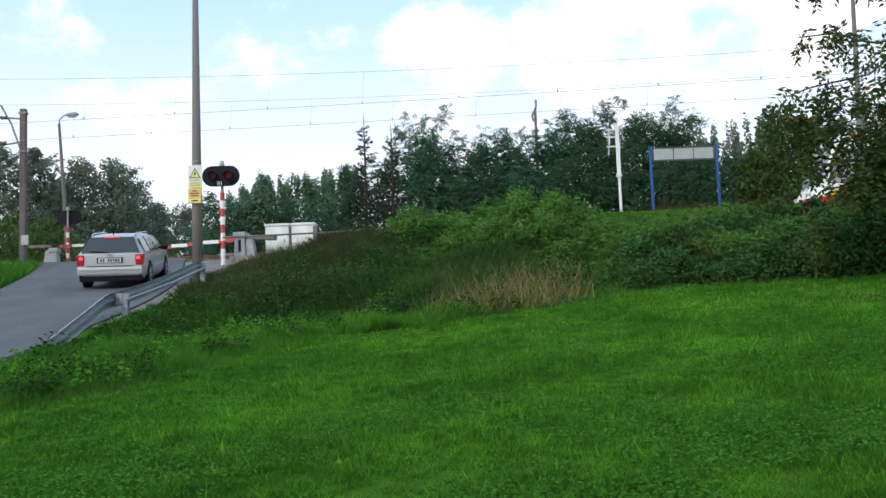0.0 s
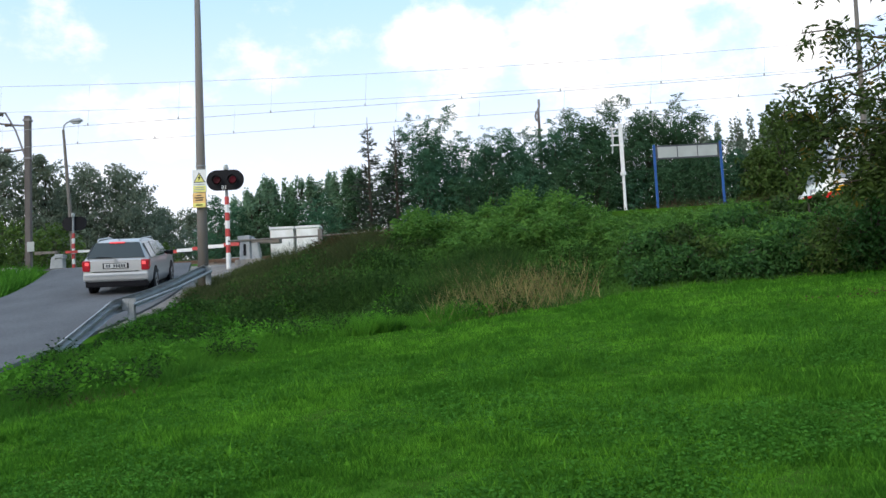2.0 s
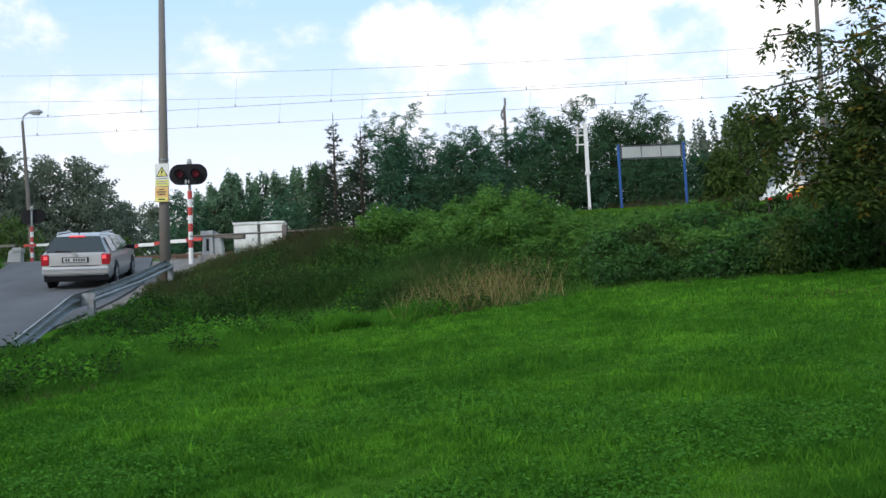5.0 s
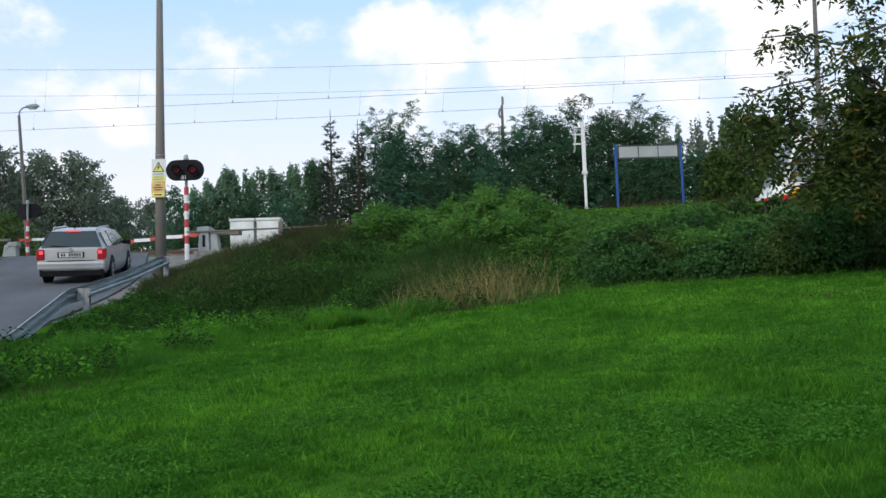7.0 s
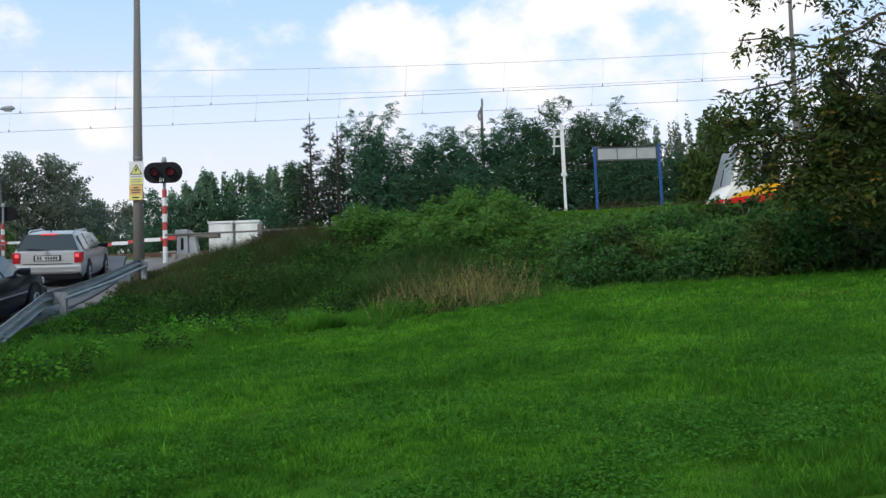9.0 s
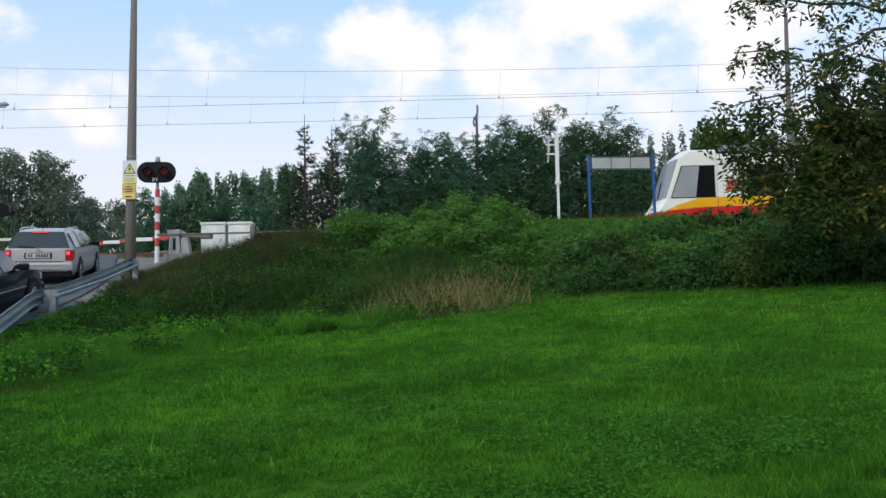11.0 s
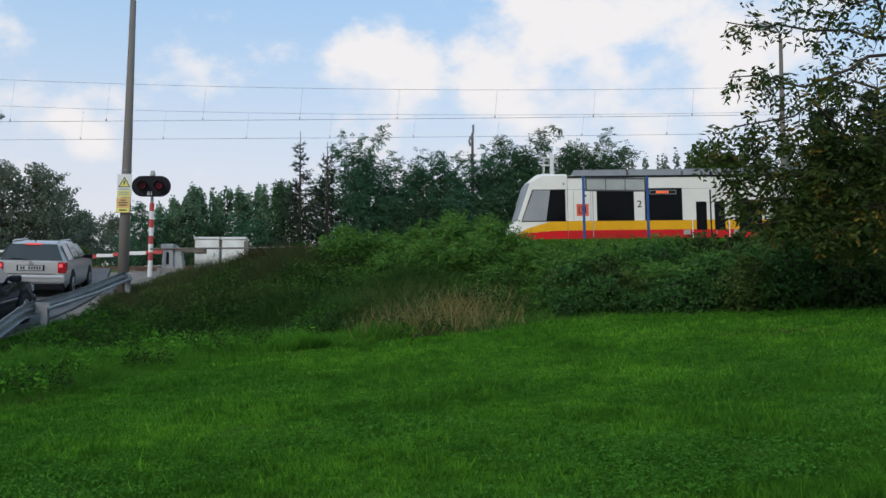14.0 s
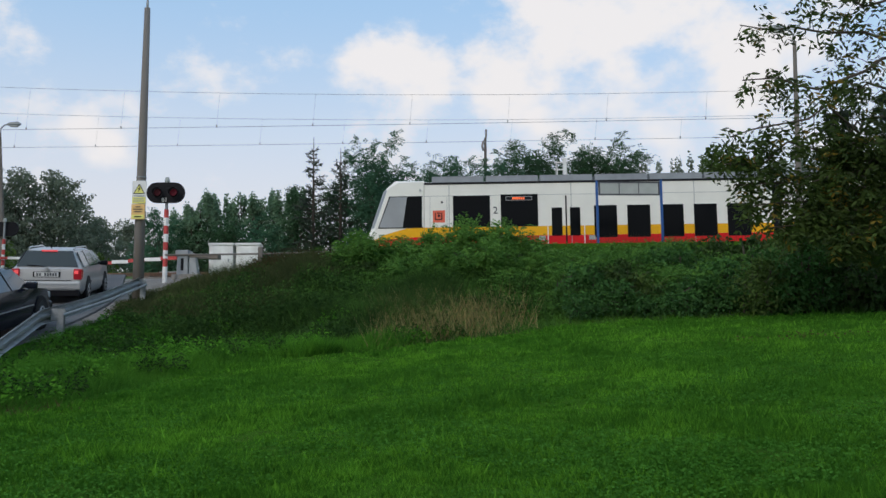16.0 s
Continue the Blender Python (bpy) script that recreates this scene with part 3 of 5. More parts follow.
# ---- platform sign, instrument post, far mast ----
def make_platform_sign():
    e = thing("platform_sign", pose(7.3, 31, 5.3), "blank pale station sign between two blue steel posts", "station sign")
    for x in (0.0, 2.3):
        part("post", Shape().box((x - 0.04, -0.04, -0.6), (x + 0.04, 0.04, 2.4 + (0.03 if x else 0)), bevel=0.008), M_BLUE, e)
    part("frame", Shape().box((0.06, -0.04, 1.88), (2.24, 0.03, 1.93)).box((0.06, -0.04, 2.31), (2.24, 0.03, 2.36)).box((0.06, -0.04, 1.93), (0.10, 0.03, 2.31)).box((2.2, -0.04, 1.93), (2.24, 0.03, 2.31)), M_SLATE, e, "dark grey sign frame")
    for k in range(3):
        part("panel", Shape().box((0.12 + k * 0.695, -0.028, 1.93), (0.12 + k * 0.695 + 0.665, 0.02, 2.31)), M_PANEL, e)
        part("divider", Shape().box((0.12 + k * 0.695 - 0.026, -0.035, 1.93), (0.12 + k * 0.695 - 0.002, 0.03, 2.31)), M_SLATE, e)


make_platform_sign()


def make_white_post():
    e = thing("white_mast", pose(8.38, 42, 5.35), "slim white steel mast with small cross arms", "signal mast")
    part("post", Shape().tube([(0, 0, -0.3), (0, 0, 3.2)], [0.075, 0.065], 10), M_WHITE, e)
    part("upper_post", Shape().box((-0.085, -0.08, 3.2), (0.085, 0.08, 5.62), bevel=0.02), M_WHITE, e)
    part("joint", Shape().tube([(0, 0, 3.15), (0, 0, 3.3)], 0.14, 10), M_WHITE, e)
    for z in (4.6, 5.05, 5.4):
        part("cross_arm", Shape().box((-0.5, -0.03, z - 0.03), (0.0, 0.03, z + 0.03)), M_WHITE, e)
        part("insulator", Shape().tube([(-0.42, 0, z - 0.35), (-0.42, 0, z + 0.05)], 0.035, 8), M_PANEL, e)
    part("brace", Shape().tube([(-0.45, 0, 4.2), (-0.36, 0, 4.9), (-0.4, 0, 5.45)], 0.025, 6), M_WHITE, e)
    f = thing("far_catenary_mast", pose(6.0, 55, 5.4), "distant dark concrete mast behind the trees", "catenary mast")
    part("post", Shape().tube([(0, 0, -0.3), (0, 0, 9.7)], [0.13, 0.08], 8), M_MAST, f)
    part("bracket", Shape().tube([(-0.12, 0, 8.9), (-0.2, 0, 9.2), (-0.12, 0, 9.5), (-0.02, 0, 9.55), (0.06, 0, 9.8), (0.06, 0, 10.25)], 0.07, 6), M_WIRE, f)


make_white_post()


# ---- the train ----
def make_train():
    e = thing("train", pose(0, 0, 0), "white, yellow and red electric railcar passing behind the bushes", "train")
    W = 1.4
    side = lambda poly, d0, d1: Shape().prism(poly, -W - d1, -W - d0)
    nose = [(-2.5, 0.9), (-2.55, 1.15), (-2.45, 1.5), (-2.12, 1.95), (-1.55, 3.62), (-1.15, 3.86), (0, 3.86), (0, 0.55), (-2.2, 0.55)]
    cab = Shape()
    n = len(nose)
    rings = []
    for y, k in ((-1.4, -0.15), (-1.2, 0.02), (-0.7, 0.13), (0, 0.17), (0.7, 0.13), (1.2, 0.02), (1.4, -0.15)):
        rings.append([(x - k if x < -0.3 and z > 0.6 else x, y, z + (0.09 if z > 3.7 and abs(y) < 1.3 else 0)) for x, z in nose])
    for r in rings:
        cab.v += r
    for j in range(len(rings) - 1):
        cab.f += [(j * n + i, j * n + (i + 1) % n, (j + 1) * n + (i + 1) % n, (j + 1) * n + i) for i in range(n)]
    cab.f += [tuple(range(n)), tuple((len(rings) - 1) * n + i for i in range(n))]
    c = part("cab", cab, M_TWHITE, e, "white sloping driver's cab")
    part("red_skirt", side([(-2.0, 0.6), (-2.37, 1.15), (-2.3, 1.42), (-1.9, 1.5), (-0.6, 1.6), (0, 1.62), (0, 0.6)], 0.0, 0.012), M_TRED, c)
    part("yellow_sweep", side([(-2.1, 1.46), (-1.9, 1.505), (-0.6, 1.605), (0, 1.625), (0, 2.0), (-0.7, 1.98), (-1.6, 1.72)], 0.0, 0.012), M_TYEL, c)
    part("side_window", side([(-1.82, 2.02), (-0.08, 2.02), (-0.08, 3.26), (-1.36, 3.26)], 0.004, 0.016), M_CABSHEEN, c, "cab window with a pale reflection painted into its colour")
    for q in (((-1.86, 1.99), (-0.05, 1.99), (-0.05, 2.02), (-1.84, 2.02)), ((-1.40, 3.26), (-0.05, 3.26), (-0.05, 3.29), (-1.39, 3.29)), ((-1.86, 1.99), (-1.82, 2.02), (-1.36, 3.26), (-1.40, 3.29))):
        part("window_seal", side(list(q), 0.004, 0.018), M_BLACK, c)
    apron = Shape()
    low = [(-2.52, 0.86), (-2.575, 1.15), (-2.48, 1.46), (-0.1, 1.46), (-0.1, 0.58), (-2.2, 0.56)]
    for y, k in ((-1.4, -0.15), (-1.2, 0.02), (-0.7, 0.13), (0, 0.17), (0.7, 0.13), (1.2, 0.02), (1.4, -0.15)):
        apron.v += [(x - k if x < -0.3 else x, y * 0.999, z) for x, z in low]
    apron.f = [(j * 6 + i, j * 6 + (i + 1) % 6, j * 6 + 6 + (i + 1) % 6, j * 6 + 6 + i) for j in range(6) for i in range(6)] + [tuple(range(6)), tuple(36 + i for i in range(6))]
    part("red_apron", apron, M_TRED, c)
    part("wiper", Shape().tube([(-2.25, -0.75, 2.06), (-2.03, -0.6, 2.75)], 0.02, 5), M_BLACK, c)
    # rear part of the pane, left dark beside the painted reflection
    part("dark_pane_part", side([(-0.86, 2.02), (-0.08, 2.02), (-0.08, 3.26), (-0.68, 3.26)], 0.017, 0.022), M_TGLASS, c)
    # windscreen carries the same painted pale reflection
    part("windscreen", Shape().add([(x - k - 0.02, y, z) for x, z in ((-2.096, 2.02), (-1.564, 3.58)) for y, k in ((-1.33, -0.09), (-1.2, 0.02), (-0.7, 0.13), (0, 0.17), (0.7, 0.13), (1.2, 0.02), (1.33, -0.09))], [(i, i + 1, i + 8, i + 7) for i in range(6)]), M_CABSHEEN, c)
    part("buffer_beam", Shape().box((-2.82, -0.9, 0.75), (-2.6, 0.9, 1.12), bevel=0.05), M_BLACK, c)
    for y in (-1.05, -0.8, 0.8, 1.05):
        part("headlight", Shape().tube([(-2.4, y, 1.62), (-2.46 - 0.2 * (1.05 - abs(y)), y, 1.62)], 0.09, 12), M_PANEL, c)
    part("horn", Shape().box((-0.3, -0.5, 3.94), (0.05, 0.3, 4.06), bevel=0.02), M_TROOF, c)
    part("marker_lamp", Shape().tube([(-0.14, -W - 0.06, 3.52), (-0.14, -W, 3.52)], 0.05, 10), M_PANEL, c)

    def section(x0, x1, kind):
        b = part("car_body", Shape().prism([(-W, 0.55), (W, 0.55), (W, 3.78), (W - 0.14, 3.86), (0.7, 3.98), (-0.7, 3.98), (-W + 0.14, 3.86), (-W, 3.78)], x0, x1, "x"), M_TWHITE, e, "white car body with yellow and red bands")
        part("red_band", side([(x0, 0.6), (x1, 0.6), (x1, 1.62), (x0, 1.62)], 0.0, 0.010), M_TRED, b)
        part("yellow_band", side([(x0, 1.625), (x1, 1.625), (x1, 2.0), (x0, 2.0)], 0.0, 0.010), M_TYEL, b)
        part("roof_edge", Shape().box((x0, -W - 0.025, 3.75), (x1, -W + 0.08, 3.83)), M_BLACK, b)
        k = x0 + 0.3
        while k < x1 - 1.2:
            part("roof_unit", Shape().prism([(-1.25, 3.86), (1.25, 3.86), (1.15, 4.13), (-1.15, 4.13)], k, min(k + 2.1, x1 - 0.1), "x"), M_TROOF, b)
            k += 2.2
        for x in np.arange(x0 + 1.0, x1, 4.9):
            part("seam", side([(x - 0.012, 0.62), (x + 0.012, 0.62), (x + 0.012, 3.76), (x - 0.012, 3.76)], 0.011, 0.014), M_GREY, b)
        part("panel_line", side([(x0, 3.27), (x1, 3.27), (x1, 3.285), (x0, 3.285)], 0.0, 0.004), M_GREY, b)
        return b

    def window(b, x0, x1, z0, z1):
        w = part("window", side([(x0, z0), (x1, z0), (x1, z1), (x0, z1)], 0.012, 0.022), M_TGLASS, b)
        part("window_seal", side([(x0 - 0.025, z0 - 0.025), (x1 + 0.025, z0 - 0.025), (x1 + 0.025, z1 + 0.025), (x0 - 0.025, z1 + 0.025)], 0.011, 0.015), M_BLACK, w)

    def doors(b, x0):
        for k in (0, 0.72):
            d = part("door_leaf", side([(x0 + k, 0.65), (x0 + k + 0.69, 0.65), (x0 + k + 0.69, 3.25), (x0 + k, 3.25)], 0.004, 0.008), M_TWHITE, b)
            part("door_window", side([(x0 + k + (0.13 if k == 0 else 0.14), 1.6), (x0 + k + 0.55, 1.6), (x0 + k + 0.55, 2.74), (x0 + k + (0.13 if k == 0 else 0.14), 2.74)], 0.012, 0.02), M_TGLASS, d)
        part("door_gap", side([(x0 + 0.68, 0.65), (x0 + 0.74, 0.65), (x0 + 0.74, 3.22), (x0 + 0.68, 3.22)], 0.012, 0.018), M_BLACK, b)
        for x in (x0 - 0.03, x0 + 1.43):
            part("door_rail", side([(x - 0.018, 0.7), (x + 0.018, 0.7), (x + 0.018, 2.0), (x - 0.018, 2.0)], 0.012, 0.03), M_WHITE, b)
        for x in (x0 - 0.4, x0 + 1.6):
            part("sticker", side([(x, 1.42), (x + 0.28, 1.42), (x + 0.28, 1.6), (x, 1.6)], 0.012, 0.016), M_PANEL, b)

    a = section(0.02, 13.9, "front")
    door = part("cab_door", side([(0.26, 2.01), (0.92, 2.01), (0.92, 3.25), (0.26, 3.25)], 0.004, 0.010), M_TWHITE, a)
    for x in (0.24, 0.925):
        part("door_seam", side([(x, 2.01), (x + 0.015, 2.01), (x + 0.015, 3.27), (x, 3.27)], 0.011, 0.018), M_GREY, door)
    part("door_button", Shape().tube([(0.73, -W - 0.016, 3.02), (0.73, -W - 0.03, 3.02)], 0.045, 10), M_BLACK, door)
    lg = part("square_emblem", side([(0.36, 2.2), (0.85, 2.2), (0.85, 2.69), (0.36, 2.69)], 0.018, 0.022), M_LOGO, a, "orange-red square emblem")
    for x0, z0, x1, z1 in ((0.44, 2.3, 0.48, 2.58), (0.48, 2.3, 0.74, 2.34), (0.70, 2.34, 0.74, 2.6), (0.56, 2.42, 0.66, 2.52), (0.52, 2.56, 0.68, 2.6)):
        part("emblem_mark", side([(x0, z0), (x1, z0), (x1, z1), (x0, z1)], 0.023, 0.026), M_BLACK, lg)
    window(a, 1.2, 2.64, 2.02, 3.25)
    window(a, 3.12, 4.56, 2.02, 3.28)
    led = part("destination_display", side([(3.3, 3.05), (4.36, 3.05), (4.36, 3.22), (3.3, 3.22)], 0.023, 0.026), M_GREY, a, "destination display with unreadable glowing letters")
    part("display_field", side([(3.32, 3.07), (4.34, 3.07), (4.34, 3.20), (3.32, 3.20)], 0.0265, 0.028), M_BLACK, led)
    for k in range(6):
        part("text_bar", side([(3.56 + k * 0.085, 3.09), (3.62 + k * 0.085, 3.09), (3.62 + k * 0.085, 3.185), (3.56 + k * 0.085, 3.185)], 0.0285, 0.03), M_LED, led)
    words("class_number", "2", 0.4, M_BLACK, a, pose(2.88, -W - 0.014, 2.65, 90, 0, 0))
    doors(a, 5.0)
    for k in range(5):
        window(a, 6.85 + k * 1.32, 6.85 + k * 1.32 + 0.86, 1.53, 2.78)
    b = section(14.3, 27.6, "middle")
    for x in (14.8, 16.2, 17.6, 21.2, 22.6, 24.0, 25.6):
        window(b, x, x + 0.9, 1.53, 2.78)
    doors(b, 19.2)
    d = section(28.0, 41.0, "rear")
    for x in (28.5, 29.9, 33.4, 34.8, 36.2, 38.0):
        window(d, x, x + 0.9, 1.53, 2.78)
    doors(d, 31.4)
    for x in (13.88, 27.58):
        part("gangway", Shape().box((x, -1.25, 0.7), (x + 0.44, 1.25, 3.7)), M_BLACK, e, "black folded gangway")
    for x in (0.9, 14.1, 27.8, 39.6):
        g = part("bogie", Shape().box((x - 1.5, -1.05, 0.35), (x + 1.5, 1.05, 0.6)), M_BLACK, e)
        for dx in (-1.1, 1.1):
            for y in (-0.75, 0.75):
                part("wheel", Shape().tube([(x + dx, y - 0.06, 0.42), (x + dx, y + 0.06, 0.42)], 0.42, 16), M_RAIL, g)
    return e


train = make_train()


# ---- cars ----
def make_car(name, label, paint, stations, wagon):
    """stations: y, bottom, belt, roof, half width low, half width at the belt, half width at the roof. The car looks along +y."""
    e = thing(name, pose(0, 0, 0), label, "car")
    s = Shape()
    n = 10
    for y, zb, zs, zr, wb, ws, wr in stations:
        ring = [(wb * 0.9, zb), (wb, zb + 0.12), (ws + 0.02, (zb + zs) / 2 + 0.02), (ws, zs), (wr, zr - 0.05), (wr - 0.1, zr), (-wr + 0.1, zr), (-wr, zr - 0.05), (-ws, zs), (-ws - 0.02, (zb + zs) / 2 + 0.02), (-wb, zb + 0.12), (-wb * 0.9, zb)]
        n = len(ring)
        s.v += [(x, y, z) for x, z in ring]
    for j in range(len(stations) - 1):
        s.f += [(j * n + i, j * n + (i + 1) % n, (j + 1) * n + (i + 1) % n, (j + 1) * n + i) for i in range(n)]
    s.f += [tuple(range(n)), tuple((len(stations) - 1) * n + i for i in range(n))]
    body = part("body", s, paint, e, smooth=False)
    body.data.shade_smooth()
    body.data.set_sharp_from_angle(angle=radians(32))
    for y in (-1.42, 1.28):
        for x in (-0.86, 0.86):
            sg = 1 if x > 0 else -1
            # black disc stands in for the shaded hollow of the wheel arch
            part("arch_shade_disc", Shape().tube([(x - 0.06 * sg, y, 0.33), (x + 0.035 * sg, y, 0.33)], 0.385, 20), M_BLACK, body)
            w = part("wheel", Shape().tube([(x - 0.16 * sg, y, 0.31), (x - 0.14 * sg, y, 0.31), (x + 0.03 * sg, y, 0.31), (x + 0.05 * sg, y, 0.31)], [0.28, 0.312, 0.312, 0.285], 24), M_TYRE, e, "black tyre")
            r = part("rim", Shape().tube([(x + 0.03 * sg, y, 0.31), (x + 0.058 * sg, y, 0.31)], [0.2, 0.185], 18), M_RIM, w, "silver wheel trim")
            for k in range(5):
                a = k * math.tau / 5
                part("rim_slot", Shape().box((-0.006, -0.03, 0.07), (0.006, 0.03, 0.155), Matrix.Translation((x + 0.058 * sg, y, 0.31)) @ pose(0, 0, 0, math.degrees(a), 0, 0)), M_BLACK, r)
    return e, body


def silver_wagon():
    st = [(-2.36, 0.36, 0.62, 0.66, 0.80, 0.80, 0.78), (-2.33, 0.30, 0.70, 0.93, 0.84, 0.84, 0.79), (-2.27, 0.26, 0.93, 0.97, 0.85, 0.85, 0.80), (-2.15, 0.24, 0.95, 1.12, 0.86, 0.86, 0.74), (-1.92, 0.24, 0.95, 1.42, 0.87, 0.87, 0.62), (-1.75, 0.22, 0.95, 1.455, 0.87, 0.87, 0.61),
          (-0.6, 0.20, 0.94, 1.47, 0.87, 0.87, 0.62), (0.2, 0.20, 0.93, 1.43, 0.87, 0.87, 0.61), (0.45, 0.20, 0.93, 1.34, 0.87, 0.87, 0.62), (1.1, 0.20, 0.92, 0.95, 0.87, 0.87, 0.78), (1.9, 0.2, 0.84, 0.86, 0.86, 0.84, 0.72), (2.2, 0.25, 0.66, 0.74, 0.82, 0.78, 0.68), (2.32, 0.35, 0.55, 0.6, 0.72, 0.7, 0.62)]
    e, b = make_car("station_wagon", "silver estate car waiting at the crossing, brake lights on", M_SILVER, st, True)
    part("rear_window", Shape().add([(-0.77, -2.215, 0.975), (0.77, -2.215, 0.975), (0.585, -1.955, 1.39), (-0.585, -1.955, 1.39), (-0.77, -2.275, 0.99), (0.77, -2.275, 0.99), (0.585, -2.0, 1.405), (-0.585, -2.0, 1.405)], [(0, 1, 2, 3), (4, 5, 6, 7), (0, 1, 5, 4), (1, 2, 6, 5), (2, 3, 7, 6), (3, 0, 4, 7)]), M_GLASS, b, "dark rear window")
    part("wiper", Shape().tube([(-0.1, -2.29, 1.0), (-0.5, -2.28, 1.03)], 0.012, 5), M_BLACK, b)
    for sg in (-1, 1):
        tl = part("tail_light", Shape().box((sg * 0.67, -2.385, 0.64), (sg * 0.875, -2.06, 0.935), bevel=0.035), M_TAIL, b, "glowing red tail light cluster")
        part("lamp_core", Shape().box((sg * 0.70, -2.395, 0.80), (sg * 0.80, -2.38, 0.89), bevel=0.01), M_BRAKE, tl)
        for y0, y1, z1, y2, y3 in ((-2.0, -1.25, 1.37, -1.86, -1.25), (-1.18, -0.32, 1.4, -1.18, -0.36), (-0.25, 0.78, 1.38, -0.29, 0.32)):
            x0, x1 = sg * 0.862, sg * 0.66
            part("side_window", Shape().add([(x0, y0, 0.97), (x0, y1, 0.97), (x1, y3, z1), (x1, y2, z1), (x0 + sg * 0.022, y0, 0.97), (x0 + sg * 0.022, y1, 0.97), (x1 + sg * 0.022, y3, z1), (x1 + sg * 0.022, y2, z1)], [(0, 1, 2, 3), (4, 5, 6, 7), (0, 1, 5, 4), (1, 2, 6, 5), (2, 3, 7, 6), (3, 0, 4, 7)]), M_GLASS, b)
        part("roof_rail", Shape().tube([(sg * 0.57, -1.8, 1.44), (sg * 0.58, -1.6, 1.495), (sg * 0.58, -0.2, 1.50), (sg * 0.57, 0.05, 1.44)], 0.02, 8), M_RIM, b)
        part("side_moulding", Shape().box((sg * 0.885, -1.0, 0.50), (sg * 0.90, 0.9, 0.57)), M_SILVER, b)
        mir = part("door_mirror", Shape().box((sg * 0.86, 0.55, 0.93), (sg * 1.07, 0.68, 1.06), bevel=0.03), M_BLACK, b)
    part("brake_lamp", Shape().box((-0.2, -2.045, 1.385), (0.2, -1.98, 1.425)), M_BRAKE, b, "lit high-level brake lamp")
    part("bumper", Shape().box((-0.86, -2.42, 0.38), (0.86, -2.15, 0.60), bevel=0.05), M_SILVER, b)
    part("bumper_strip", Shape().box((-0.8, -2.43, 0.50), (0.8, -2.41, 0.535)), M_GREY, b)
    part("lower_valance", Shape().box((-0.82, -2.36, 0.20), (0.82, -2.1, 0.38), bevel=0.03), M_BLACK, b)
    part("tailgate_seam", Shape().box((-0.62, -2.375, 0.615), (0.62, -2.35, 0.63)), M_BLACK, b)
    rec = part("plate_recess", Shape().box((-0.34, -2.372, 0.705), (0.34, -2.34, 0.855)), M_BLACK, b)
    pl = part("number_plate", Shape().box((-0.30, -2.385, 0.72), (0.30, -2.365, 0.84)), M_PLATE, b, "white number plate")
    for k in range(8):
        if k != 2:
            part("text_bar", Shape().box((-0.25 + k * 0.066, -2.39, 0.742), (-0.204 + k * 0.066, -2.384, 0.82)), M_SLATE, pl)
    part("badge", Shape().tube([(0, -2.36, 0.915), (0, -2.38, 0.915)], 0.055, 16), M_RIM, b)
    part("aerial", Shape().tube([(0, -1.75, 1.45), (0, -1.85, 1.56)], 0.012, 6), M_BLACK, b)
    e.matrix_basis = pose(-9.45, 27.0, float(road_z(27.0)) + 0.02, 8.0, 0, 8.0)
    return e


silver_wagon()


